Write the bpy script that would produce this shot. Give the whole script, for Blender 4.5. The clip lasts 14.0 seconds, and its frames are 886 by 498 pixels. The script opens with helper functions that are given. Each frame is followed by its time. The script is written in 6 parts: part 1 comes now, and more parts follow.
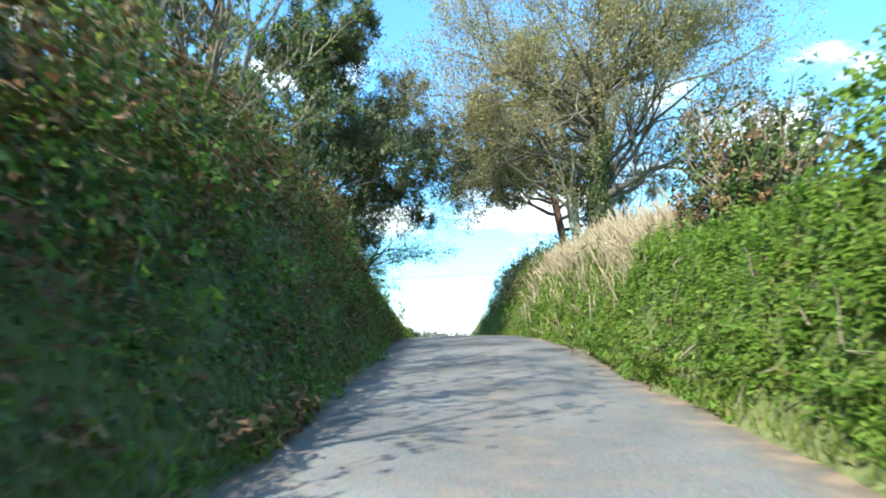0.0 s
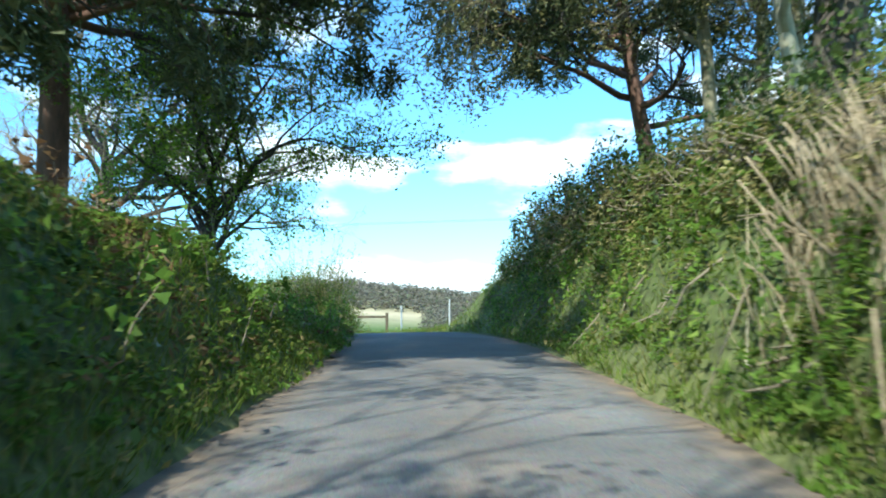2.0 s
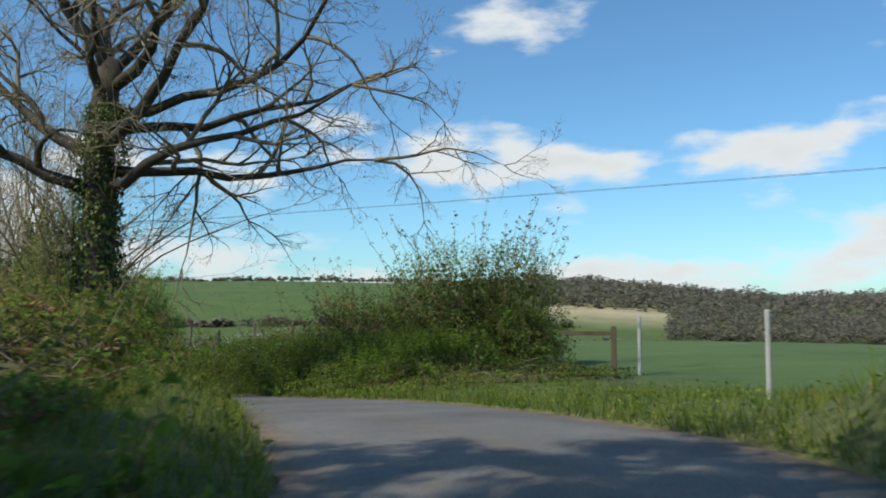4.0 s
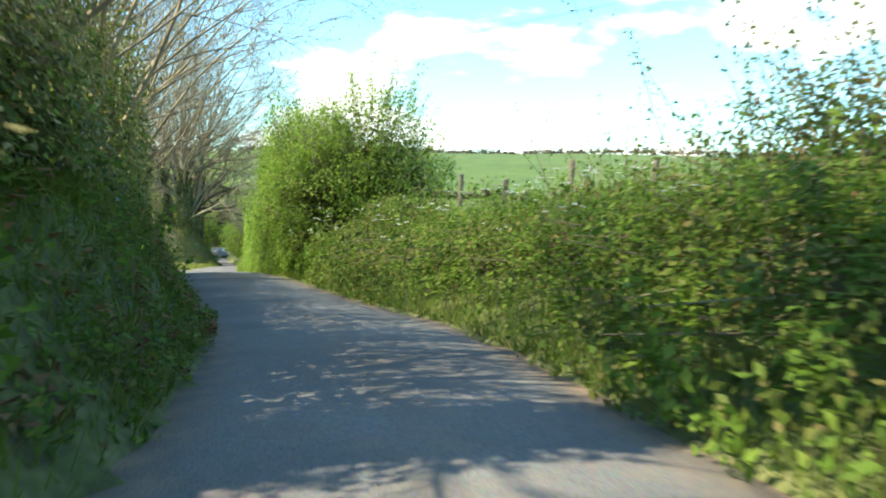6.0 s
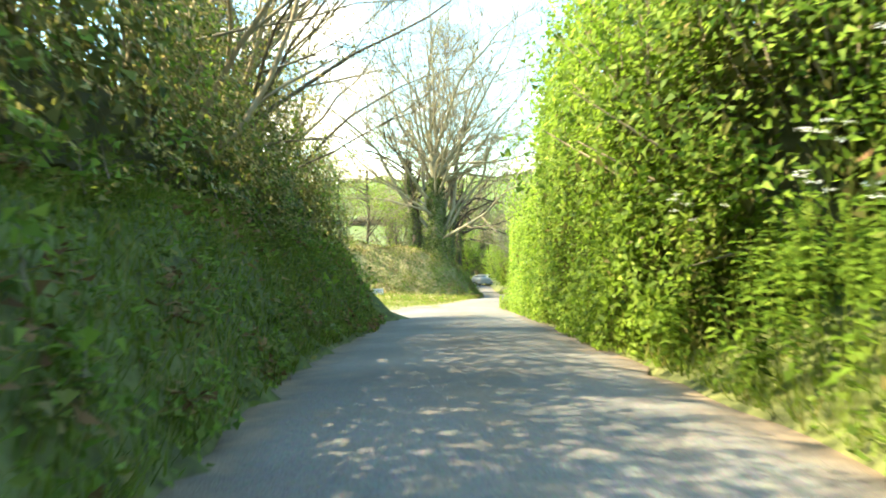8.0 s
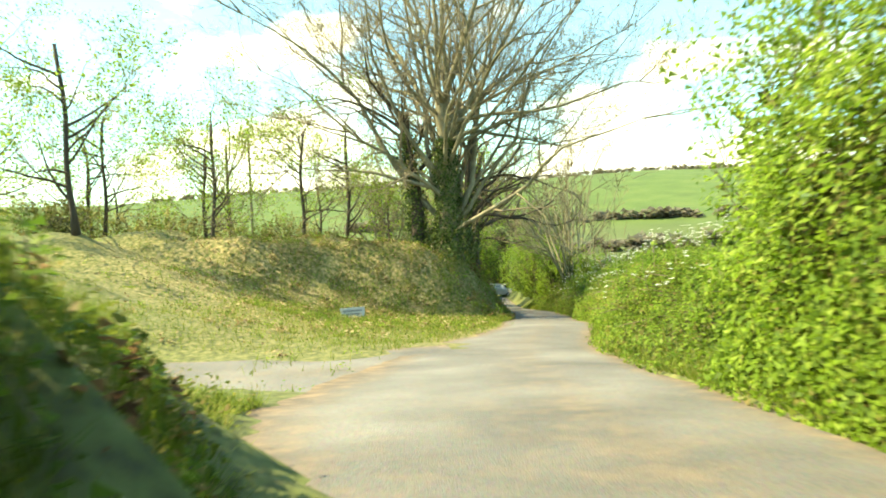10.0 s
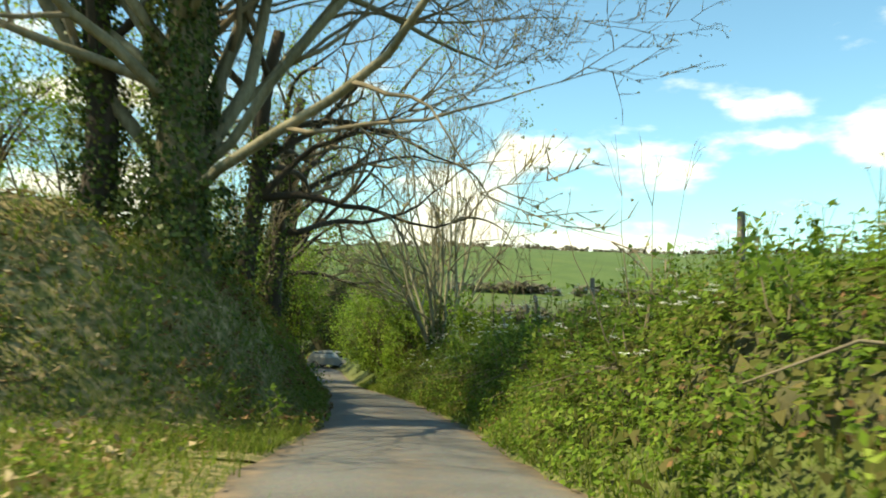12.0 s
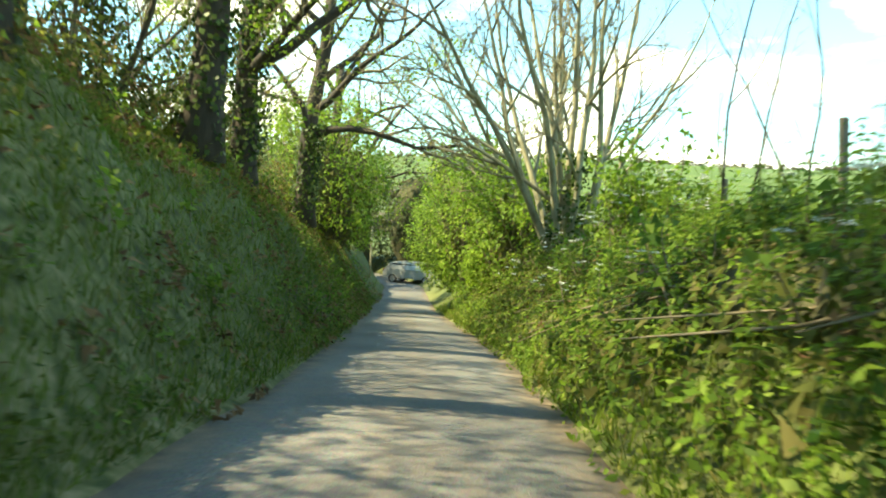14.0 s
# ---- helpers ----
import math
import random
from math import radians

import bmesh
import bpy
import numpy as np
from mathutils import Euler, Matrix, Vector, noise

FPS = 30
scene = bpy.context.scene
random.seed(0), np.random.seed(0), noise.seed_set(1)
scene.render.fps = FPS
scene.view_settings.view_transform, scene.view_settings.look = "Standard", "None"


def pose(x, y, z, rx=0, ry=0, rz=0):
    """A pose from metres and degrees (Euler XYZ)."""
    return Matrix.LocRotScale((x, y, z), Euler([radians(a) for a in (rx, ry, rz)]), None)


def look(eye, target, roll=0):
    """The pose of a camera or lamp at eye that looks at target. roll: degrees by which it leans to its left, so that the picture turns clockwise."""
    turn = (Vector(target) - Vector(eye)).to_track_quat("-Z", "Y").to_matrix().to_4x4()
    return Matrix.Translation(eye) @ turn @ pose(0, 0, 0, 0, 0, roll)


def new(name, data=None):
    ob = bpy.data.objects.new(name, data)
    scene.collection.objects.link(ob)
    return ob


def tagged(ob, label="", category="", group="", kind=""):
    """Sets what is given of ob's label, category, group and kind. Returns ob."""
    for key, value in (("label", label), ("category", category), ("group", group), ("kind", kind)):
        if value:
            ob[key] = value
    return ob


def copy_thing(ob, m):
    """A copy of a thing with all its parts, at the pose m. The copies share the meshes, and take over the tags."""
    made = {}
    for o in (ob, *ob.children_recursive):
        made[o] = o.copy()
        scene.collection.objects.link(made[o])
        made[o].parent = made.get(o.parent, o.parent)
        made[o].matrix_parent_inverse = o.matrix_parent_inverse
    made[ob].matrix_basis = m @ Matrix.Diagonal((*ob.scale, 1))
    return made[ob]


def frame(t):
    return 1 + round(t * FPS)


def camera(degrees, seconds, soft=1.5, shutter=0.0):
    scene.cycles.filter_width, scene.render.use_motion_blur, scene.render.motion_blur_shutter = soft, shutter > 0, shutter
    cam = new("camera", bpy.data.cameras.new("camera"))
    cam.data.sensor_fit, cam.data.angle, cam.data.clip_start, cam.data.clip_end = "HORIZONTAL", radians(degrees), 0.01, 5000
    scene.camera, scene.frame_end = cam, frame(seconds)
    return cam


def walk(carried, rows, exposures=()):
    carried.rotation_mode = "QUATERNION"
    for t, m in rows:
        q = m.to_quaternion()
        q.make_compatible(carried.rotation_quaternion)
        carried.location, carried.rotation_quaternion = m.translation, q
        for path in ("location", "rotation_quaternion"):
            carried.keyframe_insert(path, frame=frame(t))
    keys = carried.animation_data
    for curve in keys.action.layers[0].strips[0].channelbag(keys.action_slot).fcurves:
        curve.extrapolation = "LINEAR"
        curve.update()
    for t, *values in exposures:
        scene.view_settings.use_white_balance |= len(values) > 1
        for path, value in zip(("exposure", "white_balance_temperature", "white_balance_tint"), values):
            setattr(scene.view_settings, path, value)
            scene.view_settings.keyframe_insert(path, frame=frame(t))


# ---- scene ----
cam = camera(59.0, 14.0, soft=1.8, shutter=0.2)
PATH = [
    (0.0, (-0.172, -0.416, 2.318), (-0.148, 9.485, 3.715), -1.33),
    (0.5, (-0.074, 4.600, 2.714), (0.041, 14.518, 3.984), -0.53),
    (1.0, (0.099, 9.725, 3.141), (0.381, 19.659, 4.245), -1.98),
    (1.5, (0.267, 14.240, 3.539), (0.528, 24.199, 4.401), -0.91),
    (2.0, (0.110, 18.814, 3.827), (0.347, 28.779, 4.622), -0.19),
    (2.2, (-0.018, 20.559, 3.936), (0.188, 30.526, 4.719), 0.09),
    (4.3, (-0.413, 40.224, 4.289), (-3.809, 49.604, 4.974), 0.91),
    (4.5, (-1.339, 42.108, 4.285), (-5.123, 51.351, 4.785), 1.66),
    (5.0, (-4.097, 46.578, 3.936), (-8.684, 55.463, 3.997), 2.90),
    (5.5, (-6.641, 50.460, 3.572), (-12.049, 58.861, 3.154), -1.58),
    (6.0, (-9.757, 53.780, 3.173), (-15.933, 61.600, 2.334), 0.94),
    (6.5, (-12.787, 56.718, 2.821), (-19.610, 63.970, 1.897), -0.08),
    (7.0, (-16.249, 59.583, 2.484), (-23.765, 66.111, 1.533), -0.02),
    (7.5, (-19.468, 61.555, 2.162), (-27.495, 67.472, 1.426), 0.37),
    (8.0, (-22.989, 63.904, 1.692), (-31.408, 69.279, 1.207), -1.74),
    (8.5, (-26.175, 65.353, 1.723), (-34.605, 70.711, 1.254), -0.25),
    (9.0, (-29.873, 67.811, 1.307), (-38.453, 72.931, 0.891), -0.36),
    (9.2, (-31.323, 68.727, 1.131), (-39.810, 73.999, 0.706), -2.03),
    (11.3, (-50.018, 81.683, -1.395), (-58.170, 87.474, -1.321), 1.28),
    (11.5, (-51.562, 83.228, -1.577), (-59.638, 89.121, -1.360), 4.17),
    (12.0, (-54.516, 86.024, -1.873), (-61.743, 92.912, -1.310), 2.17),
    (12.5, (-57.032, 88.866, -2.133), (-64.053, 95.986, -2.013), 3.70),
    (13.0, (-59.961, 90.857, -2.508), (-67.391, 97.548, -2.327), 2.94),
    (13.5, (-62.488, 92.853, -2.781), (-70.066, 99.375, -2.967), 1.63),
    (14.0, (-65.294, 95.589, -3.259), (-73.322, 101.527, -3.799), 3.21),
]
EXPOSURES = [(0.0, 2.0, 5850, 3), (2.2, 1.6, 5600, 0), (3.4, 1.0, 6100, 5), (4.3, 0.3, 6450, 9), (5.0, 0.88, 6500, 8), (5.5, 1.25, 6600, 3), (6.0, 2.0, 6900, 2),
             (7.0, 2.55, 7500, 2), (8.0, 3.1, 8400, 0), (9.0, 3.2, 9300, -5), (9.9, 2.4, 9700, -7), (11.4, 1.75, 9500, -4), (12.0, 1.35, 8600, -3), (12.5, 1.55, 8400, -4), (14.0, 2.4, 8900, -8)]
walk(cam, [(t, look(eye, target, roll)) for t, eye, target, roll in PATH], EXPOSURES)

# ---------------------------------------------------------------- sky and sun
SUN_AZ, SUN_EL = 146.0, 47.0          # azimuth to the left of +y


def make_world():
    w = bpy.data.worlds.new("sky")
    w.use_nodes = True
    nt = w.node_tree
    nt.nodes.clear()
    N, L = nt.nodes.new, nt.links.new
    out, bg = N("ShaderNodeOutputWorld"), N("ShaderNodeBackground")
    sky = N("ShaderNodeTexSky")
    sky.sky_type, sky.sun_disc = "NISHITA", False
    sky.sun_elevation, sky.sun_rotation = radians(SUN_EL), radians(-SUN_AZ)
    sky.air_density, sky.dust_density, sky.ozone_density = 1.0, 0.6, 2.0
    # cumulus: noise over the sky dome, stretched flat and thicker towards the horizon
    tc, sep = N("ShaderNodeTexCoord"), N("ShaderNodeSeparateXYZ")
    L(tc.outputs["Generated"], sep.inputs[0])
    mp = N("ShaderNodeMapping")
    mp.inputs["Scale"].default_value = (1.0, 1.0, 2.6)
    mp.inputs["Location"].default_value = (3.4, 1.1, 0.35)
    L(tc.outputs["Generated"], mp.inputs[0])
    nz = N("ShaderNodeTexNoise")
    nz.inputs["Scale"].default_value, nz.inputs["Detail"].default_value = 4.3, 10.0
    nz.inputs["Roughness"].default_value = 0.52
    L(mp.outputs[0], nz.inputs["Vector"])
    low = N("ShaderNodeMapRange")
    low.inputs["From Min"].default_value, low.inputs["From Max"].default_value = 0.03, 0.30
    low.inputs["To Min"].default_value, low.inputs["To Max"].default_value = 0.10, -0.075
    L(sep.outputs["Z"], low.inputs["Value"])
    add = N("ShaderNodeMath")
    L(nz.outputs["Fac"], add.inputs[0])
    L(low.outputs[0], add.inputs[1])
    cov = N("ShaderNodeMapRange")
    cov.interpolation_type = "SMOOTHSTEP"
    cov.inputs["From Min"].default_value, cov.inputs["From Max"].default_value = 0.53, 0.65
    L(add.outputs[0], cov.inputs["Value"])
    shade = N("ShaderNodeMapRange")
    shade.inputs["From Min"].default_value, shade.inputs["From Max"].default_value = 0.52, 0.74
    shade.inputs["To Min"].default_value, shade.inputs["To Max"].default_value = 4.5, 3.6
    L(add.outputs[0], shade.inputs["Value"])
    tint = N("ShaderNodeVectorMath")
    tint.operation = "SCALE"
    tint.inputs[0].default_value = (0.97, 1.0, 1.0)
    L(shade.outputs[0], tint.inputs["Scale"])
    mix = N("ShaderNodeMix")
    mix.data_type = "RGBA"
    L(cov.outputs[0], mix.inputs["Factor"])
    gain = N("ShaderNodeVectorMath")
    gain.operation = "MULTIPLY"
    gain.inputs[1].default_value = (0.46, 0.67, 0.76)
    L(sky.outputs[0], gain.inputs[0])
    L(gain.outputs[0], mix.inputs["A"])
    L(tint.outputs[0], mix.inputs["B"])
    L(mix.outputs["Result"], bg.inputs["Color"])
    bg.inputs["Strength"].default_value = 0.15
    L(bg.outputs[0], out.inputs[0])
    scene.world = w


make_world()
sun = new("sun", bpy.data.lights.new("sun", "SUN"))
sun.data.energy, sun.data.angle, sun.data.color = 3.0, radians(0.6), (1.0, 0.93, 0.80)
_a, _e = radians(SUN_AZ), radians(SUN_EL)
SUN_DIR = Vector((-math.sin(_a) * math.cos(_e), math.cos(_a) * math.cos(_e), math.sin(_e)))
sun.matrix_world = look(SUN_DIR * 50, (0, 0, 0))

# ---------------------------------------------------------------- materials


def material(name):
    m = bpy.data.materials.new(name)
    m.use_nodes = True
    nt = m.node_tree
    nt.nodes.clear()
    return m, nt.nodes.new, nt.links.new


def ramp_node(N, stops):
    r = N("ShaderNodeValToRGB")
    while len(r.color_ramp.elements) < len(stops):
        r.color_ramp.elements.new(0.5)
    for el, (p, c) in zip(r.color_ramp.elements, stops):
        el.position, el.color = p, (*c, 1)
    return r


def leaf_material(name, stops, translucent=0.35, rough=0.55):
    """Thin leaves: each one its own tint, light shining through."""
    m, N, L = material(name)
    out, geo = N("ShaderNodeOutputMaterial"), N("ShaderNodeNewGeometry")
    r = ramp_node(N, stops)
    tc, nz, mixf = N("ShaderNodeTexCoord"), N("ShaderNodeTexNoise"), N("ShaderNodeMath")
    nz.inputs["Scale"].default_value, nz.inputs["Detail"].default_value = 0.9, 3
    L(tc.outputs["Object"], nz.inputs["Vector"])
    mixf.operation = "MULTIPLY_ADD"
    mixf.inputs[1].default_value = 0.9
    sub = N("ShaderNodeMath")
    sub.operation = "SUBTRACT"
    sub.inputs[1].default_value = 0.45
    L(nz.outputs["Fac"], sub.inputs[0])
    L(sub.outputs[0], mixf.inputs[0])
    L(geo.outputs["Random Per Island"], mixf.inputs[2])
    L(mixf.outputs[0], r.inputs[0])
    b, t, mx = N("ShaderNodeBsdfPrincipled"), N("ShaderNodeBsdfTranslucent"), N("ShaderNodeMixShader")
    b.inputs["Roughness"].default_value = rough
    b.inputs["Specular IOR Level"].default_value = 0.18
    L(r.outputs[0], b.inputs["Base Color"])
    L(r.outputs[0], t.inputs["Color"])
    mx.inputs[0].default_value = translucent
    L(b.outputs[0], mx.inputs[1])
    L(t.outputs[0], mx.inputs[2])
    L(mx.outputs[0], out.inputs[0])
    return m


def solid_material(name, stops, scale=6.0, rough=0.85, bump=0.4, detail=8, metal=0.0, stretch=(1, 1, 1)):
    m, N, L = material(name)
    out, b = N("ShaderNodeOutputMaterial"), N("ShaderNodeBsdfPrincipled")
    tc, mp, nz, n2 = N("ShaderNodeTexCoord"), N("ShaderNodeMapping"), N("ShaderNodeTexNoise"), N("ShaderNodeTexNoise")
    mp.inputs["Scale"].default_value = stretch
    L(tc.outputs["Object"], mp.inputs[0])
    nz.inputs["Scale"].default_value, nz.inputs["Detail"].default_value, nz.inputs["Roughness"].default_value = scale, detail, 0.65
    n2.inputs["Scale"].default_value, n2.inputs["Detail"].default_value = scale * 0.13, 3
    L(mp.outputs[0], nz.inputs["Vector"])
    L(mp.outputs[0], n2.inputs["Vector"])
    av = N("ShaderNodeMix")
    av.inputs["Factor"].default_value = 0.45
    L(nz.outputs["Fac"], av.inputs["A"])
    L(n2.outputs["Fac"], av.inputs["B"])
    r = ramp_node(N, stops)
    L(av.outputs["Result"], r.inputs[0])
    L(r.outputs[0], b.inputs["Base Color"])
    b.inputs["Roughness"].default_value, b.inputs["Metallic"].default_value = rough, metal
    bp = N("ShaderNodeBump")
    bp.inputs["Strength"].default_value, bp.inputs["Distance"].default_value = bump, 0.02
    L(nz.outputs["Fac"], bp.inputs["Height"])
    L(bp.outputs[0], b.inputs["Normal"])
    L(b.outputs[0], out.inputs[0])
    return m


def ground_material():
    """Rough grass and soil; the zone attribute says where it is pasture (r), dry leaf litter (g) or stubble (b)."""
    m, N, L = material("ground_cover")
    out, b = N("ShaderNodeOutputMaterial"), N("ShaderNodeBsdfPrincipled")
    tc, at, sep = N("ShaderNodeTexCoord"), N("ShaderNodeAttribute"), N("ShaderNodeSeparateColor")
    at.attribute_name = "zone"
    L(at.outputs["Color"], sep.inputs[0])
    fine, wide = N("ShaderNodeTexNoise"), N("ShaderNodeTexNoise")
    fine.inputs["Scale"].default_value, fine.inputs["Detail"].default_value = 7.0, 9
    wide.inputs["Scale"].default_value, wide.inputs["Detail"].default_value = 0.12, 4
    L(tc.outputs["Object"], fine.inputs["Vector"])
    L(tc.outputs["Object"], wide.inputs["Vector"])
    rough = ramp_node(N, [(0.3, (0.045, 0.04, 0.016)), (0.45, (0.07, 0.085, 0.02)), (0.6, (0.09, 0.12, 0.026)), (0.78, (0.15, 0.145, 0.05))])
    L(fine.outputs["Fac"], rough.inputs[0])
    past = ramp_node(N, [(0.3, (0.055, 0.092, 0.015)), (0.5, (0.07, 0.114, 0.018)), (0.7, (0.092, 0.128, 0.024))])
    L(wide.outputs["Fac"], past.inputs[0])
    dry = ramp_node(N, [(0.35, (0.075, 0.09, 0.022)), (0.48, (0.17, 0.155, 0.05)), (0.58, (0.27, 0.21, 0.095)), (0.7, (0.37, 0.27, 0.14))])
    L(fine.outputs["Fac"], dry.inputs[0])
    straw = ramp_node(N, [(0.3, (0.36, 0.29, 0.17)), (0.7, (0.46, 0.38, 0.23))])
    L(wide.outputs["Fac"], straw.inputs[0])
    last = rough
    for src, chan in ((past, "Red"), (dry, "Green"), (straw, "Blue")):
        mx = N("ShaderNodeMix")
        mx.data_type = "RGBA"
        L(sep.outputs[chan], mx.inputs["Factor"])
        L(last.outputs[0] if last is rough else last.outputs["Result"], mx.inputs["A"])
        L(src.outputs[0], mx.inputs["B"])
        last = mx
    L(last.outputs["Result"], b.inputs["Base Color"])
    b.inputs["Roughness"].default_value = 0.95
    bp = N("ShaderNodeBump")
    bp.inputs["Strength"].default_value, bp.inputs["Distance"].default_value = 0.6, 0.05
    L(fine.outputs["Fac"], bp.inputs["Height"])
    L(bp.outputs[0], b.inputs["Normal"])
    L(b.outputs[0], out.inputs[0])
    return m


def road_material():
    """Worn grey tarmac with pale chippings, muddy towards the edges by the edge attribute."""
    m, N, L = material("worn_tarmac")
    out, b = N("ShaderNodeOutputMaterial"), N("ShaderNodeBsdfPrincipled")
    tc, at = N("ShaderNodeTexCoord"), N("ShaderNodeAttribute")
    at.attribute_name = "edge"
    chip, mid, wide = N("ShaderNodeTexVoronoi"), N("ShaderNodeTexNoise"), N("ShaderNodeTexNoise")
    chip.inputs["Scale"].default_value = 70
    mid.inputs["Scale"].default_value, mid.inputs["Detail"].default_value = 3.5, 9
    wide.inputs["Scale"].default_value, wide.inputs["Detail"].default_value = 0.5, 5
    for n in (chip, mid, wide):
        L(tc.outputs["Object"], n.inputs["Vector"])
    tar = ramp_node(N, [(0.3, (0.088, 0.081, 0.07)), (0.5, (0.128, 0.118, 0.101)), (0.7, (0.18, 0.164, 0.138))])
    L(wide.outputs["Fac"], tar.inputs[0])
    spk = N("ShaderNodeMix")
    spk.data_type, spk.blend_type = "RGBA", "OVERLAY"
    spk.inputs["Factor"].default_value = 0.45
    L(tar.outputs[0], spk.inputs["A"])
    L(chip.outputs["Color"], spk.inputs["B"])
    grey = N("ShaderNodeHueSaturation")
    grey.inputs["Saturation"].default_value = 0.6
    L(spk.outputs["Result"], grey.inputs["Color"])
    mud = ramp_node(N, [(0.35, (0.09, 0.06, 0.035)), (0.65, (0.23, 0.16, 0.10))])
    L(mid.outputs["Fac"], mud.inputs[0])
    k = N("ShaderNodeMath")
    k.operation = "MULTIPLY_ADD"
    k.inputs[1].default_value = 1.1
    k.inputs[2].default_value = -0.5
    L(mid.outputs["Fac"], k.inputs[0])
    s = N("ShaderNodeMath")
    s.use_clamp = True
    L(k.outputs[0], s.inputs[0])
    L(at.outputs["Fac"], s.inputs[1])
    mx = N("ShaderNodeMix")
    mx.data_type = "RGBA"
    L(s.outputs[0], mx.inputs["Factor"])
    L(grey.outputs[0], mx.inputs["A"])
    L(mud.outputs[0], mx.inputs["B"])
    L(mx.outputs["Result"], b.inputs["Base Color"])
    b.inputs["Roughness"].default_value = 0.8
    bp = N("ShaderNodeBump")
    bp.inputs["Strength"].default_value, bp.inputs["Distance"].default_value = 0.5, 0.01
    L(chip.outputs["Distance"], bp.inputs["Height"])
    L(bp.outputs[0], b.inputs["Normal"])
    L(b.outputs[0], out.inputs[0])
    return m


GROUND, ROAD = ground_material(), road_material()
BARK_OAK = solid_material("oak_bark", [(0.3, (0.05, 0.04, 0.03)), (0.55, (0.13, 0.105, 0.075)), (0.75, (0.22, 0.19, 0.13))], 9, 0.95, 0.9, stretch=(1, 1, 0.3))
BARK_DARK = solid_material("damp_bark", [(0.3, (0.03, 0.025, 0.02)), (0.6, (0.08, 0.062, 0.045)), (0.8, (0.12, 0.1, 0.07))], 9, 0.95, 0.9, stretch=(1, 1, 0.3))
BARK_PALE = solid_material("pale_mossy_bark", [(0.3, (0.13, 0.11, 0.06)), (0.5, (0.30, 0.27, 0.17)), (0.75, (0.45, 0.42, 0.30))], 7, 0.9, 0.6, stretch=(1, 1, 0.4))
BARK_BEECH = solid_material("grey_green_bark", [(0.3, (0.07, 0.07, 0.035)), (0.45, (0.17, 0.15, 0.09)), (0.58, (0.26, 0.23, 0.15)), (0.75, (0.40, 0.36, 0.25))], 9, 0.9, 0.5, stretch=(1, 1, 0.4))
BARK_PINE = solid_material("pine_bark", [(0.3, (0.06, 0.04, 0.03)), (0.55, (0.16, 0.085, 0.055)), (0.75, (0.26, 0.15, 0.10))], 9, 0.95, 0.9, stretch=(1, 1, 0.35))
TWIG = solid_material("brown_twigs", [(0.3, (0.13, 0.10, 0.06)), (0.6, (0.25, 0.20, 0.13)), (0.8, (0.36, 0.30, 0.20))], 4, 0.9, 0.3)
# Inner growth of hedges and bushes; its dark colour carries their inside shade.
CORE = solid_material("shade_dark_undergrowth", [(0.35, (0.045, 0.045, 0.02)), (0.55, (0.085, 0.08, 0.035)), (0.75, (0.13, 0.105, 0.06))], 9, 1.0, 1.0)
WOOD_POST = solid_material("weathered_timber", [(0.3, (0.10, 0.08, 0.055)), (0.55, (0.20, 0.17, 0.125)), (0.8, (0.30, 0.27, 0.21))], 14, 0.9, 0.7, stretch=(1, 1, 0.15))
WOOD_BROWN = solid_material("brown_timber", [(0.3, (0.06, 0.045, 0.026)), (0.6, (0.125, 0.095, 0.055)), (0.8, (0.18, 0.14, 0.085))], 14, 0.9, 0.6, stretch=(1, 1, 0.15))
WHITE_PAINT = solid_material("worn_white_paint", [(0.25, (0.36, 0.35, 0.31)), (0.45, (0.60, 0.59, 0.55)), (0.8, (0.74, 0.73, 0.69))], 11, 0.6, 0.2)
# Greyer copy of the white paint: the posts' shade is in the colour.
SHADED_PAINT = solid_material("shade_grey_white_paint", [(0.25, (0.22, 0.22, 0.19)), (0.45, (0.40, 0.40, 0.37)), (0.8, (0.55, 0.55, 0.52))], 11, 0.7, 0.3)
WIRE = solid_material("galvanised_wire", [(0.3, (0.2, 0.2, 0.2)), (0.7, (0.35, 0.35, 0.35))], 20, 0.5, 0.0, metal=0.8)
CABLE = solid_material("black_cable", [(0.3, (0.03, 0.03, 0.03)), (0.7, (0.06, 0.06, 0.06))], 20, 0.6, 0.0)

# Darker copy of the leaves for the inside: shade put into the colour.
SHADE_LEAF = leaf_material("shade_dark_inner_leaves", [(0.1, (0.075, 0.082, 0.022)), (0.5, (0.12, 0.135, 0.034)), (1.0, (0.18, 0.16, 0.06))], 0.45, 0.9)
IVY = leaf_material("ivy_leaves", [(0.1, (0.03, 0.05, 0.012)), (0.5, (0.065, 0.10, 0.02)), (0.85, (0.12, 0.165, 0.04)), (1.0, (0.18, 0.21, 0.06))], 0.3, 0.45)
GREEN = leaf_material("fresh_green_leaves", [(0.05, (0.075, 0.125, 0.018)), (0.45, (0.135, 0.225, 0.03)), (0.8, (0.20, 0.31, 0.045)), (1.0, (0.28, 0.36, 0.07))], 0.56)
LIME = leaf_material("young_lime_leaves", [(0.05, (0.10, 0.16, 0.018)), (0.45, (0.19, 0.30, 0.032)), (0.8, (0.27, 0.40, 0.05)), (1.0, (0.36, 0.45, 0.09))], 0.56)
OLIVE = leaf_material("olive_buds", [(0.05, (0.17, 0.14, 0.05)), (0.45, (0.29, 0.25, 0.09)), (0.8, (0.39, 0.34, 0.13)), (1.0, (0.48, 0.42, 0.19))], 0.45)
BRAMBLE = leaf_material("bramble_leaves", [(0.05, (0.075, 0.10, 0.018)), (0.4, (0.135, 0.175, 0.028)), (0.75, (0.20, 0.235, 0.045)), (1.0, (0.28, 0.22, 0.085))], 0.56)
